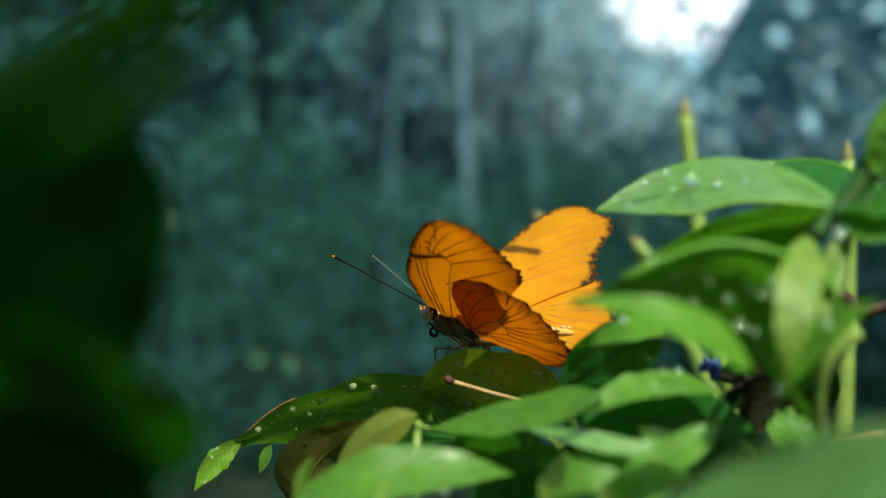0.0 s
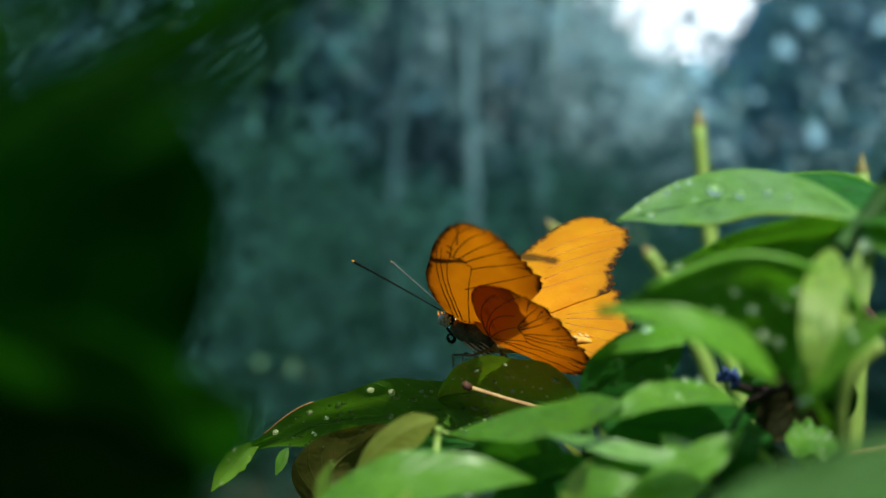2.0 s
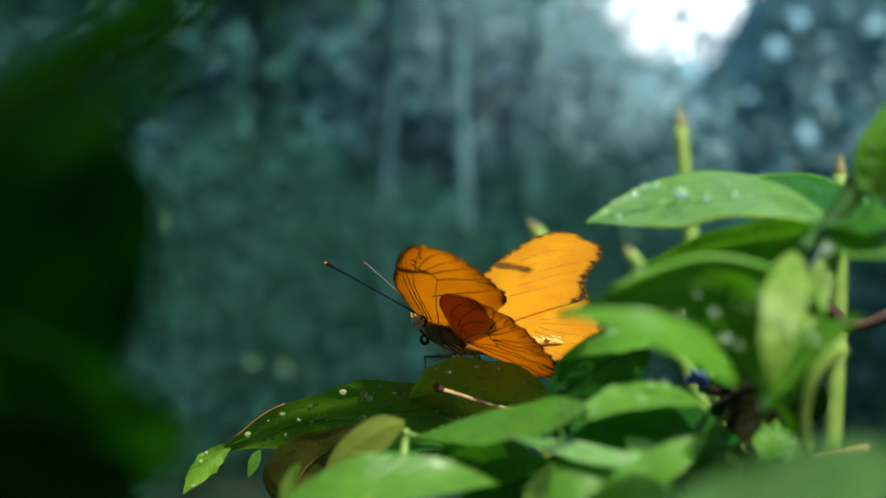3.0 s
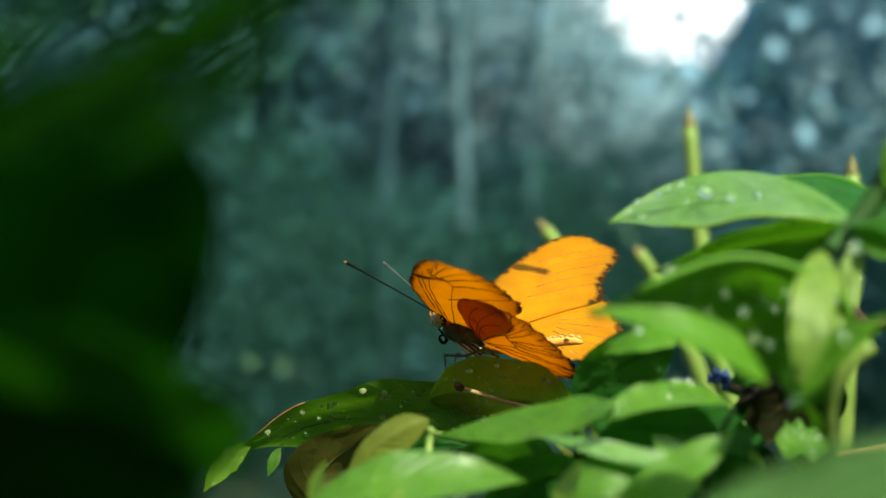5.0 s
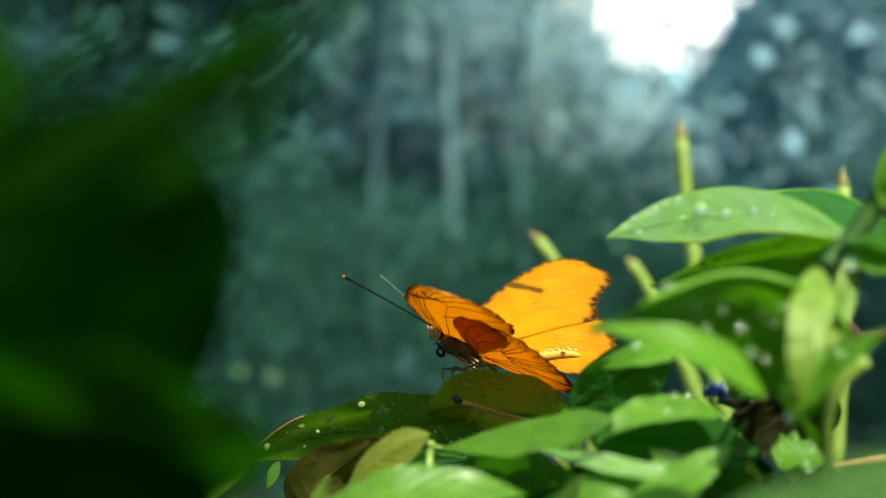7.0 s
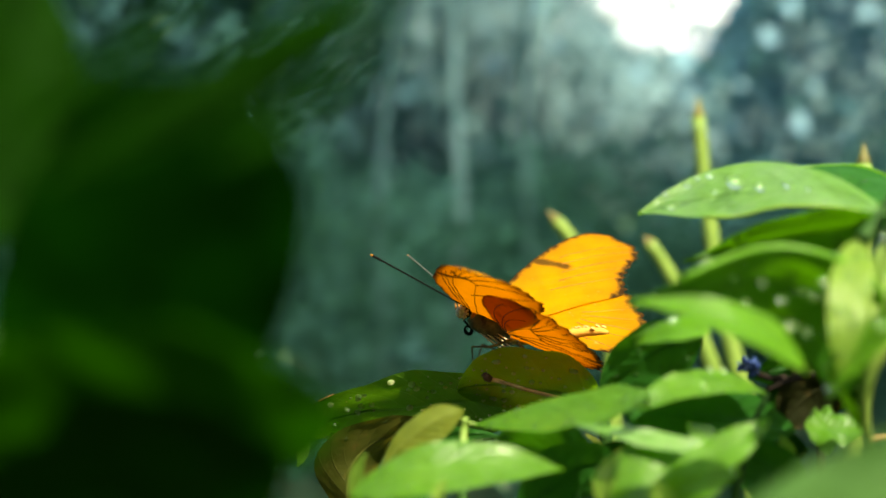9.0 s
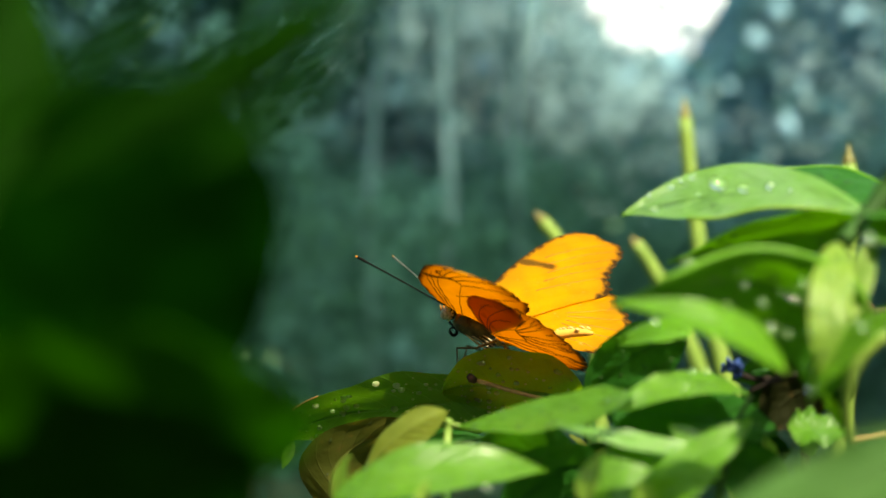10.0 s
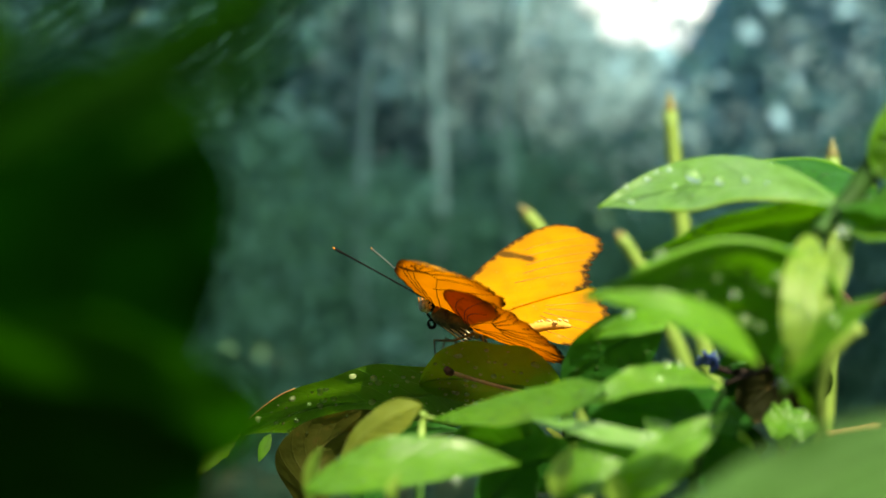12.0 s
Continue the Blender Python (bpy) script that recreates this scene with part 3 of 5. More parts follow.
light_disc_leaves("undergrowth_light_discs", "pale green leaves added for discs of light in the undergrowth", M_DISC_GREEN, 78, [(-0.74, 0.83, 0.018), (-0.62, 0.83, 0.020), (-1.03, 1.27, 0.019), (-1.01, 1.85, 0.014), (0.42, 1.26, 0.014)], 3.6)
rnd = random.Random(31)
light_disc_leaves("scattered_light_spots", "small scattered pale leaves added for spots of light", M_DISC, 79, [(rnd.uniform(-2.6, 2.8), rnd.uniform(1.5, 2.95), rnd.uniform(0.010, 0.022)) for _ in range(60)], 7.3)


def cloud_bank():
    """White cloud far beyond the gap in the trees."""
    k = Nodes("bright_cloud")
    glow = k.t.nodes.new("ShaderNodeEmission")
    k.set(glow.inputs[0], k.mix(k.ramp(k.noise(0.06, 4.0), 0.35, 0.7), (1.0, 1.0, 1.0, 1), (0.82, 0.92, 1.0, 1)))
    glow.inputs[1].default_value = 1.6
    k.t.links.new(glow.outputs[0], k.out.inputs[0])
    bm = bmesh.new()
    rows = [[bm.verts.new((-40 + 6 * i, 90 + 3 * noise.noise(Vector((i, j, 0))), 2 + 5 * j)) for j in range(9)] for i in range(20)]
    for r0, r1 in zip(rows, rows[1:]):
        for j in range(8):
            bm.faces.new((r0[j], r0[j + 1], r1[j + 1], r1[j]))
    return tagged(part("cloud_backdrop", bm, k.m), "bright white hazy cloud beyond the trees", "sky", kind="structure")


cloud_bank()
hedge("far_undergrowth", "bank of distant forest leaves, tinted blue for haze", -3.2, 3.4, 6.0, lambda x: 1.55 + 0.15 * math.sin(x * 4.1) + 0.1 * math.sin(x * 11), 1100, 24, 0.030, 5, M_FOLIAGE_FAR)
hedge("undergrowth", "dense dark green bank of leaves below the trees", -3.2, 3.2, 4.4, lambda x: 1.42 - 0.10 * x + 0.12 * math.sin(x * 5), 1500, 45, 0.018, 6, M_FOLIAGE)

DIM = "slender dark-barked tree with a dense dark green crown added overhead for shade"
TALL = "slender pale-barked tree with a dense dark green crown added overhead for shade"
# Crowns sit mostly above the view, added to shade the woods below.
tree(-0.133, 4.75, 4.9, 0.004, 0.028, [(0.0, 0.9, 4.5, 0.8, 1300), (0.6, 0.6, 4.7, 0.8, 1200), (-0.6, 0.8, 4.4, 0.8, 1200)], TALL, 11, M_FOLIAGE)
tree(0.195, 5.0, 4.2, -0.01, 0.031, [(0.3, 0.5, 3.7, 0.9, 1500), (-0.5, 0.1, 3.8, 0.9, 1300), (0.7, 0.6, 3.7, 0.8, 1000)], DIM, 12, M_FOLIAGE, bark=M_BARK_DARK)
tree(-0.453, 5.1, 4.3, 0.015, 0.027, [(-0.2, 0.5, 3.7, 0.9, 1500), (0.6, 0.2, 3.9, 0.9, 1200), (-0.9, 0.3, 3.7, 0.8, 1000)], DIM, 13, M_FOLIAGE, bark=M_BARK_DARK)
tree(-1.354, 6.8, 4.5, -0.01, 0.035, [(-0.3, -0.7, 3.0, 0.9, 1800), (0.4, 0.1, 3.3, 0.8, 1200), (-1.0, 0.0, 3.0, 0.9, 1500), (-0.3, -1.6, 3.2, 0.7, 900)], DIM, 14, M_FOLIAGE, bark=M_BARK_DARK)
# These two trees stand out of view, added for their shade.
tree(1.750, 4.1, 3.7, 0.01, 0.042, [(0.4, -0.7, 3.2, 0.9, 1600), (0.9, 0.2, 3.4, 0.9, 1300), (-0.5, 0.5, 3.6, 0.8, 1000), (0.1, -1.7, 3.3, 0.8, 1100), (0.25, 0.1, 1.9, 0.3, 200)], DIM, 15, M_FOLIAGE, bark=M_BARK_DARK)
tree(-1.888, 2.9, 3.3, 0.02, 0.040, [(-0.2, -0.8, 2.8, 0.8, 1500), (-0.9, 0.0, 2.9, 0.9, 1500), (0.2, 0.4, 3.1, 0.8, 1100)], DIM, 16, M_FOLIAGE, bark=M_BARK_DARK)


# ---- plants ----
def rooted(parent, top, bend, foot, radius, mat):
    """A stem that goes on down into the ground, at foot x, y."""
    top = Vector(top)
    root = Vector((foot[0], foot[1], -0.02))
    part("stem", bent_tube(top, Vector(bend), root, radius, radius * 1.8, 24), mat, parent)


shrub = thing("shrub", "glossy green shrub wet with rain beside the butterfly", "shrub", (0, 0, 0))
part("stem", bent_tube((0.0666, -0.0850, 1.2121), (0.0624, -0.0835, 1.2040), (0.0568, -0.0880, 1.2002), 0.00187, 0.00128), M_STEM, shrub)
part("stem", bent_tube((0.0621, -0.0880, 1.2010), (0.0600, -0.0895, 1.1975), (0.0573, -0.0930, 1.1846), 0.00075, 0.00083), M_STALK, shrub)
part("stem", bent_tube((0.0622, -0.0920, 1.1870), (0.0545, -0.0915, 1.1818), (0.0595, -0.0850, 1.1694), 0.00116, 0.00066), M_STALK, shrub)
leaf(shrub, (0.0655, -0.0740, 1.2044), (0.0527, -0.0550, 1.2133), (0.0287, -0.0480, 1.2045), 0.0147, (0.03, -0.7, 0.7), M_SHEEN, 0.1, "bright green leaf beaded with large raindrops", 0.4, 7, 0.0012, 0.015, 1, 0, 0, 0.8, (0.1, 0.75, -1, M_PALELEAF, 0.00028))
leaf(shrub, (0.0703, -0.0660, 1.2053), (0.0680, -0.0460, 1.2117), (0.0523, -0.0420, 1.2123), 0.0185, (0.15, -0.45, 0.85), M_SHADE, 0.2, "", 0.55, 26, 0.0011, 0.02, 2, 0, 0, 0.85, (0.2, 0.9, 1, M_YOUNG, 0.0003))
leaf(shrub, (0.0652, -0.0760, 1.2030), (0.0572, -0.0710, 1.2040), (0.0348, -0.0620, 1.1962), 0.0094, (-0.1, -0.72, -0.66), M_PART_SHADE, 0.25, "leaf seen from its underside, shade put into its colour, edged with drops", 0.55, 44, 0.0011, 0.03, 3, 0, 0, 0.85)
leaf(shrub, (0.0539, -0.0880, 1.1769), (0.0567, -0.0910, 1.2022), (0.0219, -0.0980, 1.1903), 0.0162, (-0.15, -0.75, -0.62), M_PART_SHADE, 0.1, "broad leaf showing its underside, shade put into its colour", 0.62, 26, 0.0013, 0.02, 4, 0, 0, 0.85, (0.12, 0.93, 1, M_YOUNG, 0.0005))
leaf(shrub, (0.0449, -0.1040, 1.1822), (0.0387, -0.1115, 1.1899), (0.0211, -0.1050, 1.1916), 0.0076, (0.1, -0.6, 0.8), M_YOUNG, 0.2, "narrow yellow-green young leaf", 0.68, 3, 0.0009, 0.02, 5, 0, 0, 0.85)
leaf(shrub, (0.0371, -0.0750, 1.1853), (0.0323, -0.0745, 1.1862), (0.0263, -0.0680, 1.1826), 0.0045, (0.0, -0.7, 0.7), M_YOUNG, 0.2, "", 0.6, 3, 0.0009, 0.03, 6, 0, 0, 0.85)
leaf(shrub, (0.0385, -0.0720, 1.1860), (0.0327, -0.0700, 1.1871), (0.0264, -0.0640, 1.1834), 0.0045, (0.0, -0.5, 0.86), M_LEAF, 0.2, "", 0.6, 3, 0.0009, 0.03, 17, 0, 0, 0.85)
leaf(shrub, (0.0404, -0.0500, 1.1826), (0.0315, -0.0450, 1.1817), (0.0226, -0.0400, 1.1696), 0.0129, (-0.2, -0.8, -0.5), M_SHADE, 0.2, "", 0.62, 26, 0.0009, 0.05, 7, 0, 0, 0.85)
leaf(shrub, (0.0550, -0.0920, 1.2002), (0.0502, -0.1060, 1.1941), (0.0495, -0.1040, 1.1819), 0.0056, (-0.15, -0.95, 0.25), M_PALELEAF, 0.15, "pale leaf hanging beside the stem", 0.55, 18, 0.0012, 0.03, 8, 0, 0, 0.7)
leaf(shrub, (0.0605, -0.0890, 1.2005), (0.0588, -0.0920, 1.1965), (0.0554, -0.0950, 1.1871), 0.0036, (0.2, -0.9, 0.3), M_PALELEAF, 0.2, "", 0.55, 5, 0.0011, 0.03, 18, 0, 0, 0.85)
leaf(shrub, (0.0490, -0.1000, 1.1803), (0.0499, -0.1050, 1.1843), (0.0592, -0.1100, 1.1923), 0.0063, (-0.2, -0.7, 0.7), M_YOUNG, 0.25, "", 0.6, 3, 0.0011, 0.04, 9, 0, 0, 0.85)
leaf(shrub, (0.0527, -0.0970, 1.1864), (0.0506, -0.0990, 1.1832), (0.0499, -0.0970, 1.1771), 0.0041, (0.2, -0.9, 0.3), M_LEAF, 0.3, "", 0.7, 4, 0.0012, 0.03, 19, 0, 0, 0.85)
leaf(shrub, (0.0700, -0.0850, 1.2088), (0.0633, -0.0895, 1.2114), (0.0727, -0.0880, 1.2262), 0.0059, (-0.3, -0.85, 0.3), M_YOUNG, 0.2, "upright leaf crowded with raindrops", 0.6, 40, 0.0016, 0.03, 10, 0, 0, 0.85)
leaf(shrub, (0.0595, -0.0880, 1.2022), (0.0641, -0.0900, 1.2025), (0.0693, -0.0920, 1.1994), 0.0089, (0.05, -0.6, 0.8), M_LEAF, 0.2, "", 0.6, 12, 0.0012, 0.03, 11, 0, 0, 0.85)
leaf(shrub, (0.0624, -0.0860, 1.2044), (0.0634, -0.0910, 1.2056), (0.0708, -0.0920, 1.2044), 0.0109, (0.05, -0.55, 0.83), M_PART_SHADE, 0.2, "", 0.6, 8, 0.001, 0.03, 12, 0, 0, 0.85)
leaf(shrub, (0.0586, -0.0850, 1.1720), (0.0568, -0.0865, 1.1743), (0.0536, -0.0900, 1.1784), 0.0015, (-0.3, -0.9, 0.2), M_YOUNG, 0.3, "", 0.55, 0, 0.001, 0.03, 13, 0, 0, 0.85)

# the leafy shoots in front of and below the butterfly
shoot = thing("leafy_shoot", "low shoot of overlapping wet green leaves below the butterfly", "shrub", (0, 0, 0))
part("stem", bent_tube((0.0466, -0.0750, 1.1756), (0.0423, -0.0750, 1.1684), (0.0416, -0.0750, 1.1575), 0.00045, 0.00090), M_STEM, shoot)
part("stem", bent_tube((-0.0022, -0.0560, 1.1680), (-0.0004, -0.0520, 1.1651), (0.0142, -0.0640, 1.1694), 0.00030, 0.00040), M_STALK, shoot)
part("stem", bent_tube((-0.0016, -0.0560, 1.1679), (-0.0021, -0.0540, 1.1658), (-0.0019, -0.0600, 1.1602), 0.00059, 0.00079), M_STALK, shoot)
leaf(shoot, (0.0275, -0.0780, 1.1749), (0.0187, -0.0690, 1.1714), (0.0000, -0.0560, 1.1670), 0.0107, (0.05, -0.6, 0.8), M_LEAF, 0.15, "", 0.62, 26, 0.001, 0.03, 21, 0, 0, 0.75)
leaf(shoot, (0.0250, -0.0780, 1.1731), (0.0362, -0.0720, 1.1798), (0.0481, -0.0660, 1.1748), 0.0058, (0.05, -0.62, 0.78), M_LEAF, 0.15, "", 0.55, 26, 0.0008, 0.03, 22, 0, 0, 0.7)
leaf(shoot, (0.0244, -0.0700, 1.1713), (0.0361, -0.0680, 1.1722), (0.0551, -0.0580, 1.1674), 0.0116, (0.0, -0.95, 0.1), M_SHADE, 0.15, "", 0.5, 0, 0.001, 0.03, 23, 0, 0, 0.6)
leaf(shoot, (0.0418, -0.0820, 1.1667), (0.0271, -0.0850, 1.1694), (0.0157, -0.0760, 1.1704), 0.0035, (0.1, -0.65, 0.75), M_SHEEN, 0.15, "narrow bright leaf with wet glints", 0.6, 14, 0.0009, 0.03, 24, 0, 0, 0.85)
leaf(shoot, (-0.0191, -0.0800, 1.1590), (-0.0039, -0.0860, 1.1672), (0.0141, -0.0800, 1.1638), 0.0097, (0.03, -0.66, 0.75), M_LEAF, 0.12, "", 0.58, 26, 0.001, 0.02, 25, 0, 0, 0.8)
leaf(shoot, (0.0256, -0.0880, 1.1618), (0.0372, -0.0890, 1.1676), (0.0443, -0.0860, 1.1733), 0.0057, (0.1, -0.7, 0.7), M_YOUNG, 0.2, "", 0.5, 2, 0.001, 0.03, 26, 0, 0, 0.85)
leaf(shoot, (0.0401, -0.0780, 1.1670), (0.0363, -0.0790, 1.1688), (0.0337, -0.0760, 1.1708), 0.0041, (0.0, -0.6, 0.8), M_LEAF, 0.2, "", 0.5, 0, 0.001, 0.03, 14, 0, 0, 0.85)
leaf(shoot, (0.0196, -0.0800, 1.1590), (0.0240, -0.0860, 1.1676), (0.0371, -0.0800, 1.1629), 0.0099, (0.0, -0.75, 0.65), M_LEAF, 0.15, "", 0.5, 6, 0.0009, 0.03, 27, 0, 0, 0.85)
leaf(shoot, (0.0285, -0.0920, 1.1604), (0.0308, -0.0950, 1.1665), (0.0386, -0.0940, 1.1665), 0.0063, (0.0, -0.75, 0.65), M_YOUNG, 0.15, "", 0.5, 0, 0.001, 0.03, 15, 0, 0, 0.85)
leaf(shoot, (0.0089, -0.0600, 1.1507), (0.0154, -0.0585, 1.1652), (0.0267, -0.0550, 1.1579), 0.0150, (0.05, -0.8, -0.5), M_SHADE, 0.2, "", 0.6, 4, 0.001, 0.04, 28, 0, 0, 0.85)
leaf(shoot, (0.0223, -0.0500, 1.1538), (0.0148, -0.0465, 1.1660), (0.0008, -0.0450, 1.1591), 0.0187, (0.0, -0.7, -0.65), M_SHADE, 0.2, "", 0.6, 0, 0.001, 0.04, 29, 0, 0, 0.85)
leaf(shoot, (0.0503, -0.0600, 1.1517), (0.0544, -0.0600, 1.1643), (0.0414, -0.0600, 1.1650), 0.0109, (0.0, -0.8, -0.5), M_SHADE, 0.2, "", 0.6, 3, 0.0008, 0.05, 30, 0, 0, 0.85)
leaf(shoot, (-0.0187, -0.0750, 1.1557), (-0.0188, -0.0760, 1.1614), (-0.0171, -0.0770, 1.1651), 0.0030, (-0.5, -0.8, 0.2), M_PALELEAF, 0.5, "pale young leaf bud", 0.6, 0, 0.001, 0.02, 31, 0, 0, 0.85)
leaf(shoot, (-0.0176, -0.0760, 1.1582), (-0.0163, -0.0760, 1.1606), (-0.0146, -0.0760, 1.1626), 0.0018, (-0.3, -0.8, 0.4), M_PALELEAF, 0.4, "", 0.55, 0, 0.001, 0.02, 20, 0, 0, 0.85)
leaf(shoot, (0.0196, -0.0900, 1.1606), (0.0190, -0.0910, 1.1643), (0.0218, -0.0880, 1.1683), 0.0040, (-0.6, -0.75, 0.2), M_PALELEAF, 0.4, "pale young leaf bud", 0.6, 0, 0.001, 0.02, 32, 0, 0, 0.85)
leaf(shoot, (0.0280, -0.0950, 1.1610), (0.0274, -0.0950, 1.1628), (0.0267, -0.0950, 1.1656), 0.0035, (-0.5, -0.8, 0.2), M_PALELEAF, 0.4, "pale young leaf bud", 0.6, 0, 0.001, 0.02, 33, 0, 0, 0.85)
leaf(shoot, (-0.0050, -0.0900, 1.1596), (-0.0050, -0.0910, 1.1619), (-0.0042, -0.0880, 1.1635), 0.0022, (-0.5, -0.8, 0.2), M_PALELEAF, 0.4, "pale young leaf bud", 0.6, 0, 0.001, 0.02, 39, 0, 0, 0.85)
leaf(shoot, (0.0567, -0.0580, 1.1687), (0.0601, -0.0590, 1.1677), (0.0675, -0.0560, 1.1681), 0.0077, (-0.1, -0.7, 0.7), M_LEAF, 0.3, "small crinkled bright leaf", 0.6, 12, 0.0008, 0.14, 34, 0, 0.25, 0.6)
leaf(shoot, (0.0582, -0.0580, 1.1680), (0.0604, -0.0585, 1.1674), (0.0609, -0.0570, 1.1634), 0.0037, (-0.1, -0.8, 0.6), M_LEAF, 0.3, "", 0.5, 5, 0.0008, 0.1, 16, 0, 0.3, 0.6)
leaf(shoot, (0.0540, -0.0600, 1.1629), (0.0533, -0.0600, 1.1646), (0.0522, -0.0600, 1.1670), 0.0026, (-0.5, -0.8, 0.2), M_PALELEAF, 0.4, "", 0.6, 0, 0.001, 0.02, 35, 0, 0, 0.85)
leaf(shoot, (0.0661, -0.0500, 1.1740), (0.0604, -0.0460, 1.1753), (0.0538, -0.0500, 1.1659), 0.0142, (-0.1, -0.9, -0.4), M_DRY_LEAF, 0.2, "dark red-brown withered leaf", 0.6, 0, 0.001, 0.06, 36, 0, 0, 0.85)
# Backing leaves added in dark gaps; their tone stands in for shade.
leaf(shoot, (0.0721, -0.0400, 1.1698), (0.0652, -0.0415, 1.1782), (0.0502, -0.0450, 1.1700), 0.0146, (-0.1, -0.85, -0.5), M_DEEP_SHADE, 0.15, "", 0.6, 4, 0.001, 0.05, 37, 0, 0, 0.85)
leaf(shoot, (0.0606, -0.0450, 1.1620), (0.0444, -0.0425, 1.1633), (0.0191, -0.0500, 1.1619), 0.0162, (-0.1, -0.85, -0.5), M_DEEP_SHADE, 0.15, "", 0.6, 3, 0.001, 0.05, 38, 0, 0, 0.85)
leaf(shoot, (0.0668, -0.0440, 1.1733), (0.0608, -0.0440, 1.1795), (0.0498, -0.0440, 1.1748), 0.0126, (-0.1, -0.85, -0.5), M_SHADE, 0.15, "", 0.6, 3, 0.001, 0.05, 40, 0, 0, 0.85)
part("twig", bent_tube((0.0506, -0.0560, 1.1742), (0.0532, -0.0560, 1.1755), (0.0585, -0.0560, 1.1773), 0.00039, 0.00069, knobs=0.4), M_DRY, shoot)
part("withered_stalk", bent_tube((0.0470, -0.0580, 1.1724), (0.0475, -0.0590, 1.1704), (0.0499, -0.0560, 1.1675), 0.00068, 0.00029), M_TWIG, shoot)
part("dry_twig", bent_tube((0.0638, -0.0700, 1.1682), (0.0650, -0.0700, 1.1686), (0.0724, -0.0700, 1.1699), 0.00046, 0.00064, knobs=0.2), M_TWIG, shoot, "pale brown dry twig")

# blue berry-like bud cluster
cluster = thing("bud_cluster", "small cluster of dark blue wet buds", "flower", (0, 0, 0))
c0 = Vector((0.0482, -0.0520, 1.1777))
rnd = random.Random(3)
for k in range(36):
    off = Vector((rnd.uniform(-1, 1), rnd.uniform(-0.6, 0.6), rnd.uniform(-0.8, 0.9))) * 0.0017
    part("bud", ball(rnd.uniform(0.00036, 0.00052), (1, 1, 1.1), c0 + off, 0.1, 10), M_BLUE, cluster)
part("stalk", bent_tube(c0, (0.0512, -0.0540, 1.1742), (0.0662, -0.0300, 1.1755), 0.0005, 0.0008), M_DRY, cluster)

# red-brown twig at the edge
snag = thing("broken_twig", "dark red-brown broken twig", "twig", (0, 0, 0))
part("bark", bent_tube((0.0712, -0.0340, 1.1856), (0.0742, -0.0340, 1.1933), (0.0778, -0.0340, 1.1868), 0.00129, 0.00140, knobs=0.3), M_BROWN, snag)
part("bark", bent_tube((0.0772, -0.0340, 1.1871), (0.0799, -0.0340, 1.1860), (0.0863, -0.0340, 1.1892), 0.00119, 0.00129, knobs=0.3), M_BROWN, snag)

# perch: the leaves under the butterfly
perch = thing("perch_shrub", "speckled olive leaves under the resting butterfly", "shrub", (0, 0, 0))
leaf(perch, (0.0251, -0.0140, 1.1652), (0.0091, -0.0130, 1.1711), (-0.0041, -0.0120, 1.1677), 0.0254, (-0.1, -0.66, -0.74), M_PERCH, -0.12, "curled olive leaf beaded with rain", 0.6, 70, 0.001, 0.01, 41, 0, 0, 0.5)
leaf(perch, (0.0083, -0.0040, 1.1648), (-0.0222, -0.0010, 1.1646), (-0.0460, -0.0060, 1.1544), 0.0224, (-0.1, -0.62, -0.78), M_PERCH_SHADE, -0.12, "long olive leaf with a brown lit edge and raindrops", 0.82, 70, 0.0013, 0.015, 43, 0, 0.04, 0.66, (0.68, 0.9, 1))
leaf(perch, (-0.0421, -0.0060, 1.1567), (-0.0470, -0.0080, 1.1539), (-0.0512, -0.0100, 1.1465), 0.0049, (-0.3, -0.8, -0.5), M_PERCH, 0.4, "", 0.5, 6, 0.0008, 0.06, 49, 0, 0.2, 0.85)
leaf(perch, (-0.0360, -0.0060, 1.1556), (-0.0367, -0.0060, 1.1536), (-0.0384, -0.0060, 1.1497), 0.0027, (-0.3, -0.9, 0.2), M_LEAF, 0.4, "", 0.5, 3, 0.0006, 0.02, 44, 0, 0, 0.85)
leaf(perch, (0.0076, -0.0120, 1.1618), (-0.0000, -0.0130, 1.1611), (-0.0151, -0.0100, 1.1593), 0.0112, (-0.1, -0.72, -0.68), M_PERCH_SHADE, -0.2, "", 0.6, 8, 0.0007, 0.03, 42, 0, 0, 0.85)
leaf(perch, (-0.0174, -0.0500, 1.1560), (-0.0114, -0.0550, 1.1667), (-0.0020, -0.0560, 1.1694), 0.0068, (-0.3, -0.8, 0.3), M_YELLOW, -0.4, "yellowing leaf curled over at its end", 0.4, 0, 0.001, 0.02, 45, 0, 0, 0.5)
leaf(perch, (-0.0245, -0.0200, 1.1415), (-0.0319, -0.0180, 1.1561), (-0.0094, -0.0160, 1.1617), 0.0153, (-0.2, -0.62, -0.76), M_OLD, -0.25, "red-brown withering leaf", 0.6, 8, 0.0006, 0.03, 46, 0, 0, 0.6)
leaf(perch, (-0.0134, -0.0300, 1.1440), (-0.0165, -0.0310, 1.1591), (0.0051, -0.0280, 1.1607), 0.0128, (-0.3, -0.8, -0.5), M_SHADE, -0.3, "", 0.6, 0, 0.0006, 0.03, 47, 0, 0, 0.85)
leaf(perch, (0.0188, -0.0300, 1.1619), (0.0174, -0.0300, 1.1603), (0.0175, -0.0300, 1.1569), 0.0027, (-0.3, -0.9, 0.2), M_YOUNG, 0.4, "", 0.5, 8, 0.0006, 0.08, 48, 0, 0.4, 0.85)
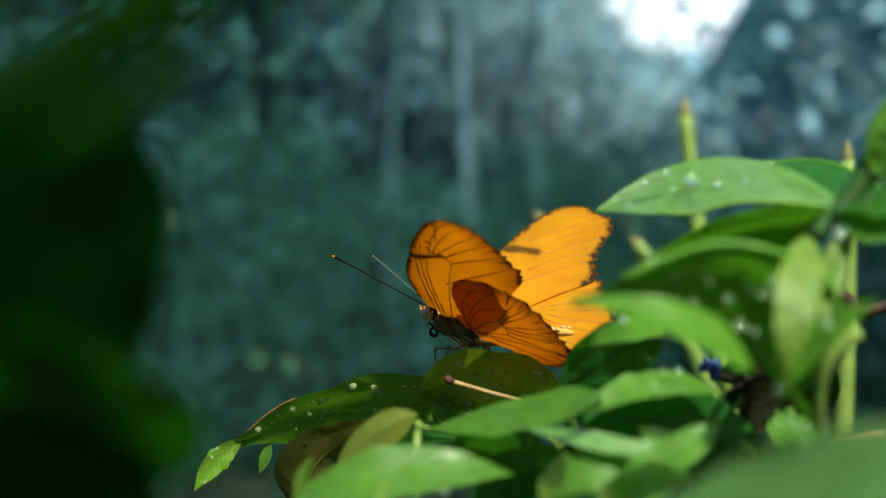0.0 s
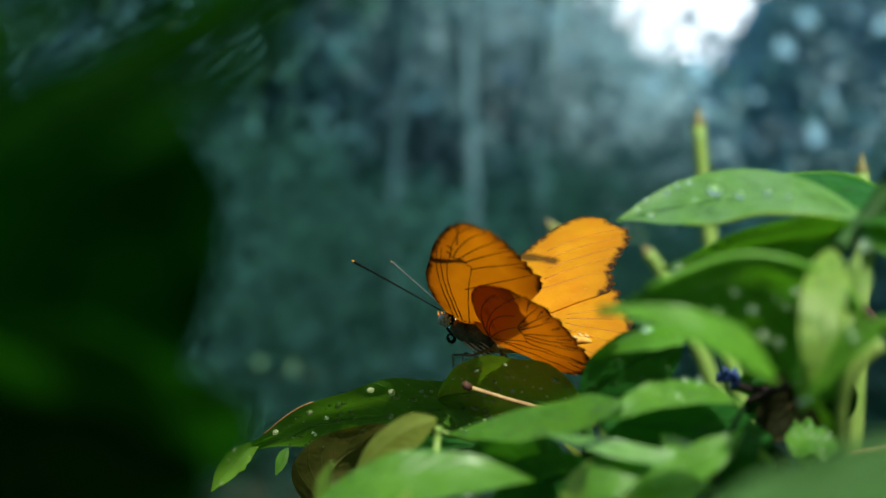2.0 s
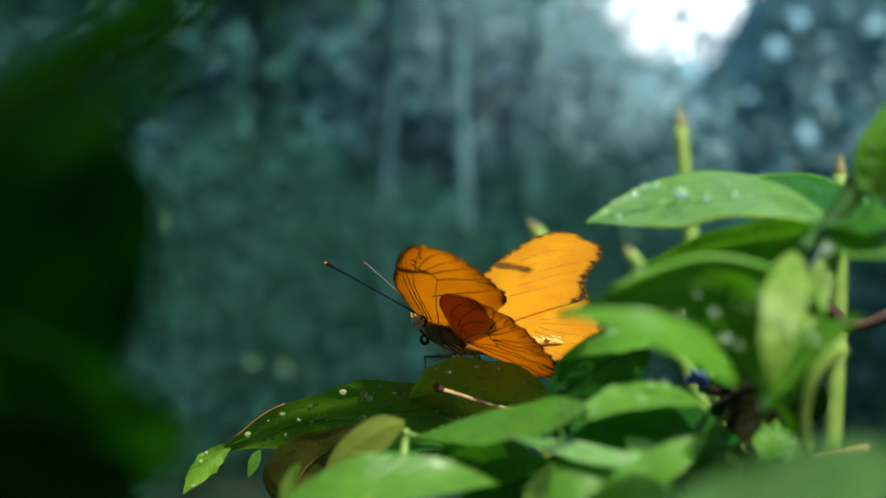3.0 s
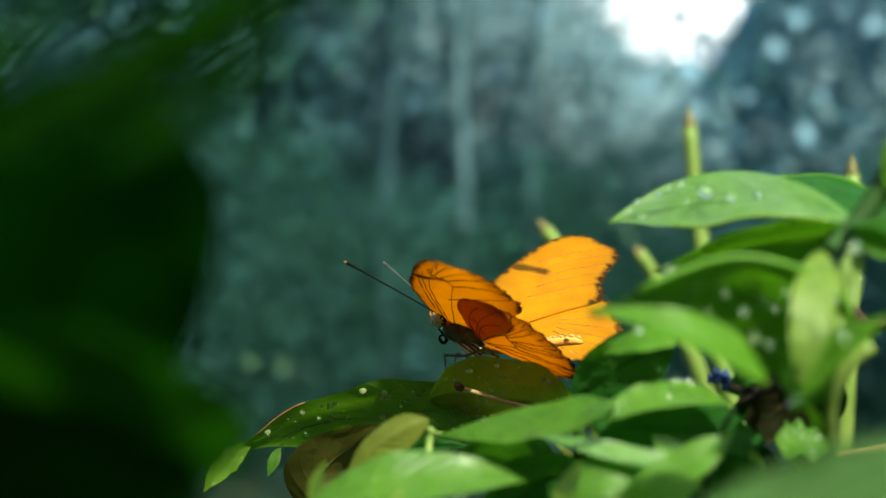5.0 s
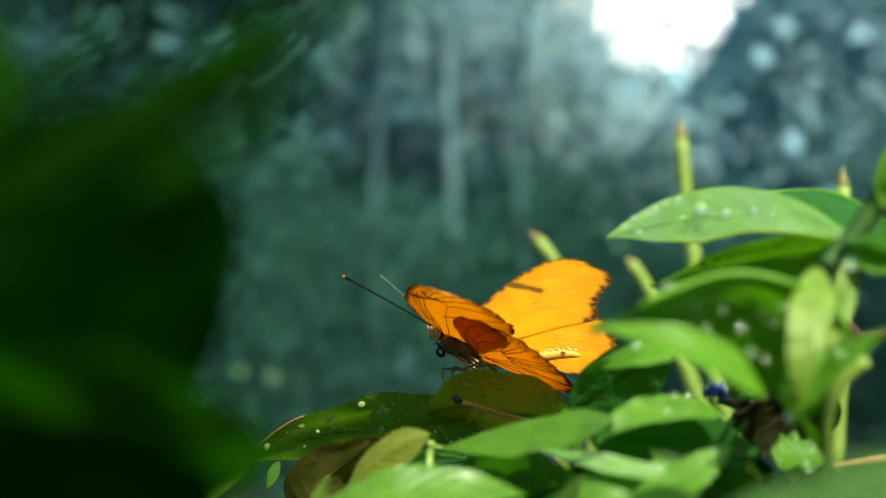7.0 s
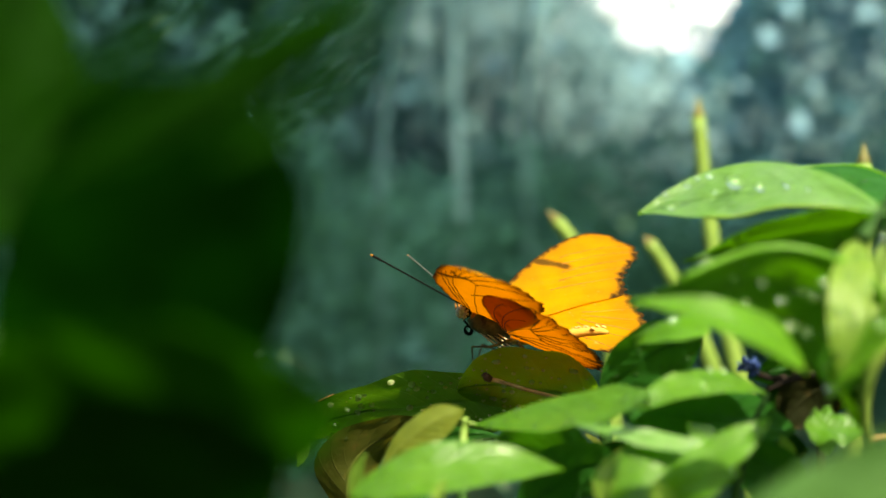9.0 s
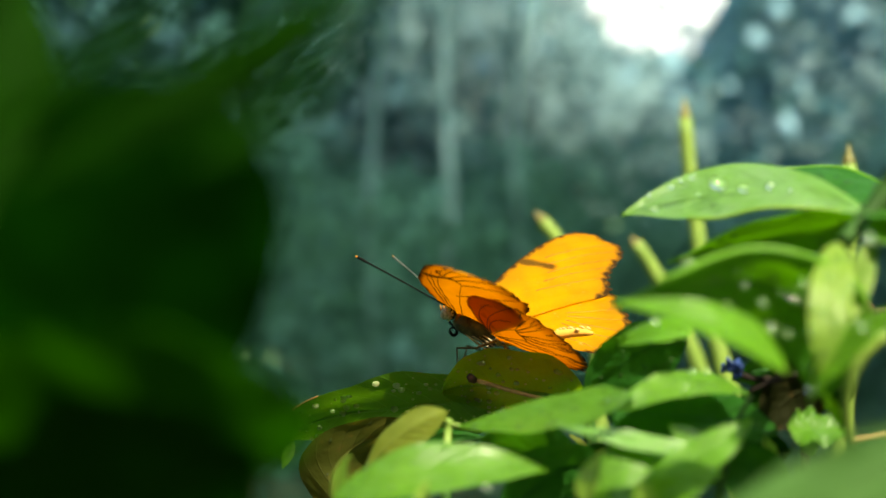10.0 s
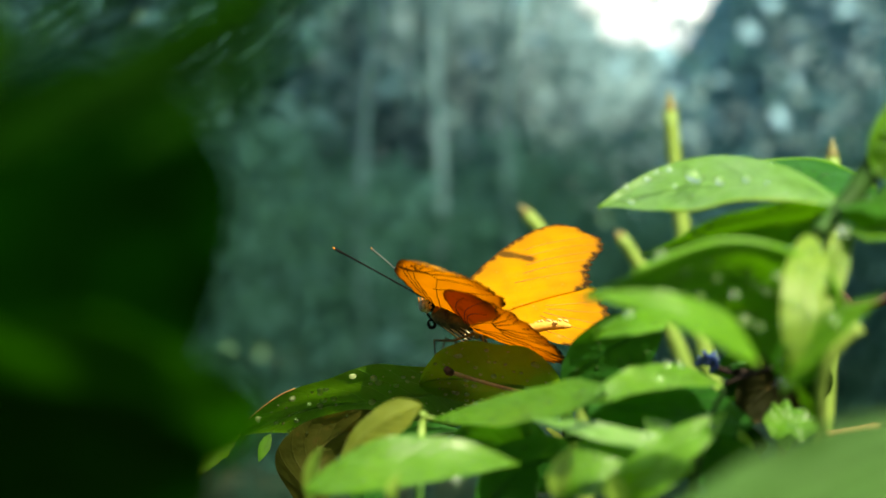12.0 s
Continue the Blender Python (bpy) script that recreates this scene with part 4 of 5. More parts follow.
leaf(perch, (0.0214, -0.0300, 1.1619), (0.0240, -0.0300, 1.1606), (0.0258, -0.0300, 1.1582), 0.0009, (-0.3, -0.9, 0.2), M_YELLOW, 0.4, "", 0.5, 3, 0.0006, 0.08, 50, 0, 0.2, 0.85)
part("petiole", tube([(0.0018, -0.0190, 1.1714), (0.0033, -0.0190, 1.1709), (0.0102, -0.0190, 1.1690), (0.0165, -0.0200, 1.1676), (0.0276, -0.0240, 1.1651)], [0.0007, 0.00048, 0.00042, 0.00045, 0.0006], 10), M_TWIG, perch, "pale brown leafless leaf stalk")
part("petiole_end", tube([(0.0014, -0.0195, 1.1721), (0.0020, -0.0193, 1.1714), (0.0029, -0.0190, 1.1709)], [0.0006, 0.0009, 0.0007], 10), M_TWIGEND, perch, "dark broken end")
part("stem", bent_tube((0.0253, -0.0040, 1.1641), (0.0295, -0.0020, 1.1628), (0.0279, 0.0000, 1.1414), 0.00111, 0.00184), M_STEM, perch)


# pale stalks standing behind
def stalk(foot, mid, top, radius, label):
    s = thing("stalk", label, "stem", (0, 0, 0), "pale stalks")
    foot, mid, top = Vector(foot), Vector(mid), Vector(top)
    down = (foot - mid).normalized()
    root = foot + Vector((down.x * 0.35, 0.03, 0))
    root.z = -0.02
    pts = [bezier(root, foot + down * 0.3, foot, k / 10) for k in range(10)]
    pts += [bezier(foot, mid, top, 0.93 * k / 16) for k in range(17)]
    part("shaft", tube(pts, [radius * 1.15] * 10 + [radius * (1.1 - 0.25 * k / 16) for k in range(17)], 12), M_STALK, s)
    tip = [bezier(foot, mid, top, 0.93 + 0.07 * k / 6) for k in range(7)]
    part("tip", tube(tip, [radius * 0.85 * (1 - 0.9 * k / 6) for k in range(7)], 12), M_STALKTIP, s)
    return s


PALE = "pale yellow-green upright stalk with a brown pointed tip"
stalk((0.1007, 0.2100, 1.1443), (0.0869, 0.2150, 1.1958), (0.0830, 0.2200, 1.2577), 0.00318, PALE)
stalk((0.1178, 0.1200, 1.1428), (0.1186, 0.1170, 1.1868), (0.1176, 0.1180, 1.2318), 0.00263, PALE)
stalk((0.0507, 0.2100, 1.1542), (0.0496, 0.2100, 1.1863), (0.0247, 0.2100, 1.2115), 0.00305, "pale yellow-green slanting stalk")
stalk((0.0898, 0.2100, 1.1506), (0.0766, 0.2100, 1.1851), (0.0620, 0.2100, 1.2023), 0.00304, "pale yellow-green slanting stalk")

# large leaves close to the lens
near = thing("foreground_shrub", "leaves of a shrub close by, shade put into their dark colour", "shrub", (0, 0, 0))
# These leaves are dark by colour, in place of shade falling on them.
leaf(near, (-0.0314, -0.1760, 1.1836), (-0.0242, -0.1770, 1.1964), (-0.0197, -0.1820, 1.2110), 0.0227, (0.15, 0.75, 0.65), M_NEAR_SHADE, 0.1, "broad leaf, shade put into its dark colour", 0.55, 0, 0.001, 0.02, 61, 0, 0, 0.3)
leaf(near, (-0.0442, -0.1760, 1.1828), (-0.0252, -0.1770, 1.1837), (-0.0104, -0.1820, 1.1874), 0.0240, (0.15, 0.62, 0.8), M_HALF_SHADE, 0.1, "", 0.42, 0, 0.001, 0.02, 62, 0, 0, 0.34)
leaf(near, (-0.0462, -0.1680, 1.1983), (-0.0404, -0.1680, 1.2094), (-0.0387, -0.1680, 1.2233), 0.0146, (0.6, -0.4, 0.7), M_DEEP_SHADE, 0.15, "", 0.6, 0, 0.001, 0.03, 63, 0, 0, 0.5)
leaf(near, (-0.0459, -0.1720, 1.1746), (-0.0279, -0.1740, 1.1760), (-0.0150, -0.1760, 1.1826), 0.0248, (0.15, 0.62, 0.8), M_HALF_SHADE, 0.1, "", 0.5, 0, 0.001, 0.02, 65, 0, 0, 0.45)
leaf(near, (-0.0304, -0.1960, 1.2051), (-0.0229, -0.1970, 1.2087), (-0.0159, -0.1980, 1.2146), 0.0019, (0.2, 0.8, 0.55), M_HALF_SHADE, 0.1, "narrow leaf, shade put into its dark colour", 0.55, 0, 0.001, 0.02, 66, 0, 0, 0.6)
leaf(near, (-0.0274, -0.1960, 1.2022), (-0.0189, -0.1970, 1.2064), (-0.0109, -0.1980, 1.2129), 0.0019, (0.2, 0.8, 0.55), M_HALF_SHADE, 0.1, "", 0.55, 0, 0.001, 0.02, 67, 0, 0, 0.6)
leaf(near, (-0.0238, -0.1960, 1.2033), (-0.0155, -0.1970, 1.2072), (-0.0077, -0.1980, 1.2133), 0.0019, (0.2, 0.8, 0.55), M_HALF_SHADE, 0.1, "", 0.55, 0, 0.001, 0.02, 68, 0, 0, 0.6)
leaf(near, (-0.0198, -0.1960, 1.2049), (-0.0121, -0.1970, 1.2083), (-0.0049, -0.1980, 1.2140), 0.0019, (0.2, 0.8, 0.55), M_HALF_SHADE, 0.1, "", 0.55, 0, 0.001, 0.02, 69, 0, 0, 0.6)
leaf(near, (-0.0173, -0.1960, 1.2074), (-0.0117, -0.1970, 1.2106), (-0.0064, -0.1980, 1.2161), 0.0019, (0.2, 0.8, 0.55), M_HALF_SHADE, 0.1, "", 0.55, 0, 0.001, 0.02, 70, 0, 0, 0.6)
leaf(near, (-0.0161, -0.1960, 1.2035), (-0.0100, -0.1970, 1.2064), (-0.0042, -0.1980, 1.2116), 0.0019, (0.2, 0.8, 0.55), M_HALF_SHADE, 0.1, "", 0.55, 0, 0.001, 0.02, 71, 0, 0, 0.6)
leaf(near, (-0.0137, -0.1960, 1.2086), (-0.0081, -0.1970, 1.2112), (-0.0029, -0.1980, 1.2162), 0.0019, (0.2, 0.8, 0.55), M_HALF_SHADE, 0.1, "", 0.55, 0, 0.001, 0.02, 72, 0, 0, 0.6)
part("stem", bent_tube((-0.0387, -0.1750, 1.1888), (-0.0412, -0.1725, 1.1931), (-0.0446, -0.1680, 1.1939), 0.00066, 0.00057), M_STEM, near)
blade = thing("low_foreground_leaf", "broad green leaf lying close below the view", "leaf", (0, 0, 0))
leaf(blade, (0.0467, -0.1680, 1.1835), (0.0364, -0.1660, 1.1772), (0.0179, -0.1600, 1.1692), 0.0102, (0.05, -0.7, 0.72), M_BLADE, 0.15, "", 0.58, 0, 0.001, 0.03, 64, 0, 0, 0.85)

# the stems below the view, down to the ground
rooted(shrub, (0.0595, -0.0850, 1.1694), (0.0613, -0.0850, 1.0994), (0.12, 0.03), 0.0011, M_STEM)
rooted(shoot, (0.0416, -0.0750, 1.1575), (0.0421, -0.0750, 1.0875), (0.06, 0.01), 0.0011, M_STEM)
rooted(shoot, (-0.0019, -0.0600, 1.1602), (-0.0019, -0.0600, 1.0902), (0.0, 0.02), 0.0009, M_STEM)
rooted(perch, (0.0279, 0.0000, 1.1414), (0.0280, 0.0000, 1.0714), (0.03, 0.06), 0.0018, M_STEM)
rooted(cluster, (0.0662, -0.0300, 1.1755), (0.0722, -0.0240, 1.1355), (0.1, 0.07), 0.0008, M_DRY)
rooted(snag, (0.0863, -0.0340, 1.1892), (0.1163, -0.0340, 1.1692), (0.2, 0.06), 0.0014, M_BROWN)
rooted(near, (-0.0387, -0.1750, 1.1888), (-0.0430, -0.1750, 1.1188), (-0.18, -0.15), 0.0014, M_STEM)
rooted(blade, (0.0467, -0.1680, 1.1860), (0.0500, -0.1680, 1.1851), (0.14, -0.12), 0.0012, M_STEM)


def beads(parent, spots, size, seed, tall=0.5):
    """Raindrops hanging on stems and leaf ends."""
    rnd = random.Random(seed)
    for x, y, z in spots:
        d = new("droplet", drop_mesh())
        d.parent = parent
        s = size * rnd.uniform(0.7, 1.3)
        d.matrix_basis = Matrix.LocRotScale(Vector((x, y, z)), Vector((0.1, -0.8, 0.6)).to_track_quat("Z", "Y"), (s, s, s * tall))


beads(shrub, [(0.0332, -0.0940, 1.1967), (0.0589, -0.0940, 1.2007), (0.0542, -0.0950, 1.1974), (0.0550, -0.0970, 1.1936), (0.0466, -0.0940, 1.1932), (0.0485, -0.0940, 1.1923), (0.0388, -0.0940, 1.1909), (0.0361, -0.0940, 1.1909), (0.0427, -0.0940, 1.1961), (0.0452, -0.0940, 1.1877), (0.0544, -0.1070, 1.1889), (0.0494, -0.1000, 1.1823), (0.0495, -0.1000, 1.1797), (0.0311, -0.0760, 1.1872)], 0.0021, 5)
beads(shrub, [(0.0393, -0.0960, 1.1957), (0.0488, -0.0980, 1.1943), (0.0429, -0.0980, 1.1915), (0.0463, -0.0990, 1.1872), (0.0405, -0.0970, 1.1938), (0.0363, -0.0960, 1.1949), (0.0500, -0.0980, 1.1932)], 0.0014, 21)
beads(shrub, [(0.0483, -0.0580, 1.2092), (0.0443, -0.0560, 1.2101), (0.0526, -0.0600, 1.2096)], 0.0026, 8, 1)
beads(shrub, [(0.0382, -0.0540, 1.2108), (0.0401, -0.0550, 1.2113), (0.0367, -0.0530, 1.2097), (0.0412, -0.0550, 1.2084), (0.0552, -0.0630, 1.2089), (0.0480, -0.0580, 1.2065), (0.0332, -0.0510, 1.2082), (0.0343, -0.0510, 1.2057)], 0.0014, 12, 1)
beads(shrub, [(0.0572, -0.0670, 1.2066), (0.0564, -0.0660, 1.2066), (0.0596, -0.0700, 1.2060), (0.0576, -0.0550, 1.2127), (0.0591, -0.0570, 1.2119)], 0.0008, 9, 0.8)
beads(shoot, [(0.0378, -0.0720, 1.1790), (0.0400, -0.0720, 1.1790), (0.0363, -0.0750, 1.1768), (0.0599, -0.0600, 1.1652), (0.0374, -0.0950, 1.1673), (0.0046, -0.0960, 1.1642), (0.0221, -0.0800, 1.1696), (0.0250, -0.0810, 1.1685)], 0.0012, 6)
beads(perch, [(-0.0023, -0.0140, 1.1708), (-0.0247, -0.0080, 1.1653), (-0.0276, -0.0080, 1.1626), (-0.0302, -0.0090, 1.1595)], 0.0009, 7)


# ---- butterfly ----
def spline(points, n=12):
    """A closed smooth line through points."""
    out = []
    m = len(points)
    for i in range(m):
        p0, p1, p2, p3 = (Vector(points[(i + k - 1) % m]) for k in range(4))
        for j in range(n):
            t = j / n
            out.append(0.5 * ((2 * p1) + (p2 - p0) * t + (2 * p0 - 5 * p1 + 4 * p2 - p3) * t * t + (3 * p1 - p0 - 3 * p2 + p3) * t ** 3))
    return out


FORE_NEAR = [(-5, 5.0), (-2, 11.0), (5, 13.2), (14, 12.6), (23, 10.2), (31, 7.9), (38.2, 4.9), (44, 1.9), (47.4, -1.2), (46.8, -5.2), (42, -7.2), (36, -9.0), (30, -11.4), (25, -13.6), (16, -10.3), (6, -5.6), (-2, -1)]
FORE_FAR = [(-4, 2.5), (-1, 7), (5, 9.0), (14, 10.0), (23, 10.2), (31, 9.9), (38.7, 9.0), (45.4, 6.9), (48.4, 1.2), (47.6, -3.8), (43, -7), (36.3, -8.2), (30, -10.2), (25, -12.8), (16, -8.5), (6, -4), (-2, -1)]
HIND_NEAR = [(0, 0), (6, 2.2), (12.2, 3.1), (18.2, 2.0), (22.8, -1.2), (25.4, -6.2), (26.6, -12), (25.4, -17), (21.8, -20.8), (17.2, -23.6), (13.4, -25.2), (8.3, -24.8), (3.6, -21.8), (1.4, -16.5), (0.5, -7)]
HIND = [(0, 0), (6, 2.0), (12.2, 2.7), (18.2, 2.0), (23.4, -1.4), (26.2, -7), (26.4, -12), (23.5, -16), (20.3, -19.8), (16.6, -23), (13.4, -25.2), (8.3, -24.8), (3.6, -21.8), (1.4, -16.5), (0.5, -7)]
# veins: root, bend and end, across and along the wing
FORE_VEINS = [((-3.2, 8.6), (19.9, 12.2), (37.5, 4.6)),
              ((-3.2, 7.4), (15.7, 10.4), (30.2, 6.4)),
              ((-3.2, 6.4), (15.7, 9.4), (26.2, 5.5)),
              ((-3.2, 4.6), (9.4, 4.2), (23.1, 1.5)),
              ((26.2, 5.5), (26.0, 4.0), (23.1, 1.5)),
              ((26.2, 5.5), (37.8, 3.7), (47.8, -4.0)),
              ((26.2, 4.8), (36.7, 1.5), (45.3, -6.4)),
              ((25.6, 3.9), (33.6, -1.5), (41.5, -7.7)),
              ((24.5, 2.6), (30.4, -2.4), (36.3, -8.5)),
              ((22.0, 1.8), (26.2, -3.7), (31.0, -9.8)),
              ((12.6, 3.9), (19.9, -3.7), (27.0, -11.2)),
              ((32.5, 3.1), (40.9, 1.8), (49.1, -1.5))]
FAR_VEINS = [((27.0, 6.0), (38.0, 3.0), (47.4, -3.4)),
             ((25.0, 4.2), (36.0, 0.5), (45.0, -6.2)),
             ((22.0, 2.6), (32.0, -1.8), (41.3, -7.5)),
             ((18.5, 1.4), (28.0, -3.0), (36.3, -8.2)),
             ((14.0, 0.8), (23.0, -4.0), (31.0, -9.6))]
HIND_VEINS = [((1.0, 1.0), (11.4, 1.6), (25.5, -10.6)),
              ((1.0, 0.6), (7.2, -2.8), (12.0, -8.0)),
              ((1.0, 0.0), (4.7, -4.6), (7.4, -9.6)),
              ((12.0, -8.0), (9.9, -9.2), (7.4, -9.6)),
              ((12.0, -8.0), (17.6, -10.4), (24.5, -14.6)),
              ((11.6, -8.6), (16.2, -13), (21.8, -17.4)),
              ((10.4, -9.2), (14.1, -15), (18.5, -20.4)),
              ((8.9, -9.6), (11.0, -16), (14.7, -23.2)),
              ((7.4, -9.6), (8.5, -17), (11.0, -24.6)),
              ((2.0, -3), (3.7, -12), (5.2, -23.4)),
              ((2.0, 1.0), (12.0, 3.4), (21.0, -4.0)),
              ((2.0, 0.5), (11.0, 0.2), (16.5, -8.0)),
              ((1.5, -1.0), (7.0, -12), (9.6, -23.8)),
              ((10.0, -9.4), (13.0, -17), (16.4, -22.0)),
              ((11.8, -8.2), (17.0, -12), (23.0, -16.2))]


def fall(s, c, fore, left):
    """How far a forewing bends from its plane: the tip droops, and one wing is twisted a little."""
    twist = (0.30 if c > 0 else 0.15) * c * max(0, min(1, s / 32)) ** 1.3 if left else 0
    return (-5.4 if left else -2.6) * (max(0, s - 22) / 26.6) ** 2 - twist if fore else 0.0


def wing(name, parent, outline, veins, left, fore, label, seed):
    rnd = random.Random(seed)
    edge = spline([(s, c, 0) for s, c in outline], 10)
    # worn outer margin: small nicks between the vein ends
    cut = []
    for p in edge:
        outer = (p.x > 24 and p.y < 2) if fore else (p.y < -9 and p.x > 3)
        k = (1.1 if not left else 0.75) * abs(math.sin(p.x * 1.35 + seed)) ** 3 + rnd.uniform(0, 0.35) if outer else 0
        mid = Vector((18, 2, 0)) if fore else Vector((9, -8, 0))
        cut.append(p + (mid - p).normalized() * k)
    margin = [p for p in cut if ((p.x > 21 and p.y < 0) if fore else (p.y < -8 and p.x > 2))]
    costa = [p for p in cut if fore and p.y > 0 and p.x > 0]
    front = [p for p in cut if p.y > -7 and p.x > 4]
    bm = bmesh.new()
    verts = [bm.verts.new(p) for p in cut]
    bm.faces.new(verts)
    bmesh.ops.triangulate(bm, faces=bm.faces[:])
    # a grid of cuts gives the sheet inner points, so that it can bulge
    for axis in range(2):
        lo, hi = (-5, 51) if axis == 0 else (-27, 13)
        for k in range(1, 40):
            at = lo + (hi - lo) * k / 40
            no = Vector((1, 0, 0)) if axis == 0 else Vector((0, 1, 0))
            bmesh.ops.bisect_plane(bm, geom=bm.verts[:] + bm.edges[:] + bm.faces[:], plane_co=no * at, plane_no=no)
    lay_w, lay_m = bm.loops.layers.uv.new("wing"), bm.loops.layers.uv.new("mark")
    flat = {}
    bar_a, bar_b = Vector((22.0, 10.0, 0)), Vector((25.0, 3.0, 0))
    for v in bm.verts:
        p = v.co.copy()
        e = min((p - q).length for q in margin)
        if fore and costa:
            e = min(e, (0.05 if left else 0.25) + min((p - q).length for q in costa))
        d = bar_b - bar_a
        t = max(0, min(1, (p - bar_a).dot(d) / d.length_squared))
        bar = (p - bar_a - d * t).length
        bar += 0.45 if fore and left else 0
        if not fore and not left:
            bar = 9
        elif not fore:
            # smoky scales along the front edge, with shade under the forewing put in as bands
            depth = min((p - q).length for q in front)
            bar = 1.85 - 0.75 * math.exp(-(depth / 0.6) ** 2) - 0.5 * math.exp(-((depth - 3.6) / 0.6) ** 2)
        e += 0.32 if left else -0.1
        flat[v] = (p.x / 50, p.y / 50, e, bar)
    sign = 1 if left else -1
    for v in bm.verts:
        s, c = v.co.x, v.co.y
        pleat = 0.10 * math.sin(s * 0.9 + c * 1.3)
        v.co = Vector((c, sign * s, fall(s, c, fore, left) + pleat)) * 0.001
    for f in bm.faces:
        for loop in f.loops:
            w = flat[loop.vert]
            loop[lay_w].uv, loop[lay_m].uv = w[:2], w[2:]
    under = bm.copy()
    for v in under.verts:
        v.co.z -= 0.00007
    ob = part(name, bm, M_WING, parent, label)
    part("underside", under, M_UNDER if fore else M_UNDER_HIND, ob, "duller brown-orange underside")
    for a, b, c in (veins if left or fore else veins[5:10]):
        a, b, c = (Vector((*p, 0)) for p in (a, b, c))
        pts = []
        for k in range(11):
            p = bezier(a, b, c, k / 10)
            pts.append(Vector((p.y, sign * p.x, fall(p.x, p.y, fore, left) + 0.10 * math.sin(p.x * 0.9 + p.y * 1.3) - (0.09 if left else 0))) * 0.001)
        part("vein", tube(pts, [(0.00014 if left else 0.00012) * (1 - 0.05 * k) for k in range(11)], 5), M_VEIN if left else M_VEIN_FAR, ob)
    if not left:
        return ob
    # short dark streaks between the vein ends along the worn margin
    ends = [v[2] for v in veins if (v[2][0] > 24 if fore else v[2][1] < -9)]
    ends.sort(key=lambda e: -e[1])
    hub = Vector((24, 2, 0)) if fore else Vector((8, -8, 0))
    for e0, e1 in zip(ends, ends[1:]):
        tip = (Vector((*e0, 0)) + Vector((*e1, 0))) / 2
        foot = tip.lerp(hub, rnd.uniform(0.18, 0.32))
        pts = []
        for k in range(6):
            p = tip.lerp(foot, k / 5)
            pts.append(Vector((p.y, sign * p.x, fall(p.x, p.y, fore, left) + 0.10 * math.sin(p.x * 0.9 + p.y * 1.3) - (0.09 if left else 0))) * 0.001)
        part("streak", tube(pts, [0.0002 - 0.000028 * k for k in range(6)], 5), M_VEIN, ob)
    return ob


butterfly = thing("butterfly", "orange butterfly with worn dark-edged wings resting on a leaf", "butterfly")
butterfly.matrix_basis = pose(0.0090, -0.0036, 1.1829, -8.79, -21.0, 154.13)
fore_left = wing("forewing", butterfly, FORE_NEAR, FORE_VEINS, True, True, "orange forewing with dark bar and thin black edge", 1)
fore_right = wing("forewing", butterfly, FORE_FAR, FAR_VEINS, False, True, "orange forewing with dark bar and frayed edge", 2)
hind_left = wing("hindwing", butterfly, HIND_NEAR, HIND_VEINS, True, False, "orange hindwing with dark veins", 3)
hind_right = wing("hindwing", butterfly, HIND, HIND_VEINS, False, False, "orange hindwing with dark scalloped edge", 4)

mm = 0.001
thorax = part("thorax", ball(2.6 * mm, (2.55, 0.74, 0.90), (5.0 * mm, 0, -5.1 * mm), 0.14, 24, Euler((0, radians(6), 0)).to_matrix()), M_FUR, butterfly, "brown furry thorax")
for k in range(4):
    line = [((8.4 - 2.2 * j) * mm, (1.75 + 0.12 * math.sin(j * 1.1)) * mm * math.sin(0.55 + 0.24 * j), (-4.2 - 0.85 * k - 0.35 * j) * mm) for j in range(5)]
    part("stripe", tube(line, [0.10 * mm, 0.2 * mm, 0.24 * mm, 0.2 * mm, 0.08 * mm], 6), M_PALE, thorax, "cream stripe on the side")
hair = bmesh.new()
tuft = random.Random(4)
for k in range(420):
    d = Vector((tuft.gauss(0, 1), tuft.gauss(0, 1), tuft.gauss(0, 1))).normalized()
    foot = Vector((5.0 + d.x * 6.4, d.y * 1.9, -5.1 + d.z * 2.25))
    end = foot + Vector((d.x - 0.9, d.y, d.z)).normalized() * tuft.uniform(0.5, 1.1)
    tube([foot * mm, end * mm], [0.07 * mm, 0.02 * mm], 3, hair)
part("fur", hair, M_FUR, butterfly, "short brownish body hair")
abdomen = part("abdomen", tube([(0 * mm, 0, -5.2 * mm), (-4.5 * mm, 0, -3.2 * mm), (-8 * mm, 0, -1.2 * mm), (-12 * mm, 0, 1.2 * mm), (-15.5 * mm, 0, 3.4 * mm), (-18.5 * mm, 0, 4.9 * mm), (-20 * mm, 0, 5.3 * mm)], [1.4 * mm, 1.3 * mm, 1.15 * mm, 1.05 * mm, 0.95 * mm, 0.8 * mm, 0.35 * mm], 14), M_ABDOMEN, butterfly, "pale yellow banded abdomen")
tuft = random.Random(9)
for k in range(7, 16, 1):
    x = -7.0 - 0.75 * k + tuft.uniform(-0.4, 0.4)
    z = -1.85 + 0.535 * k - 0.006 * k * k
    lean = tuft.uniform(-0.9, 0.9)
    part("scale_tuft", ball(tuft.uniform(0.2, 0.5) * mm, (1.6, 1.0, 0.6), (x * mm, 1.1 * lean * mm, (z + 1.15 - 0.35 * abs(lean)) * mm), 0.2, 8), M_TUFT, abdomen)
head = part("head", ball(1.55 * mm, (1, 1.05, 1.0), (12.9 * mm, 0, -4.4 * mm), 0.06), M_BLACK, butterfly, "black head with pale spots")
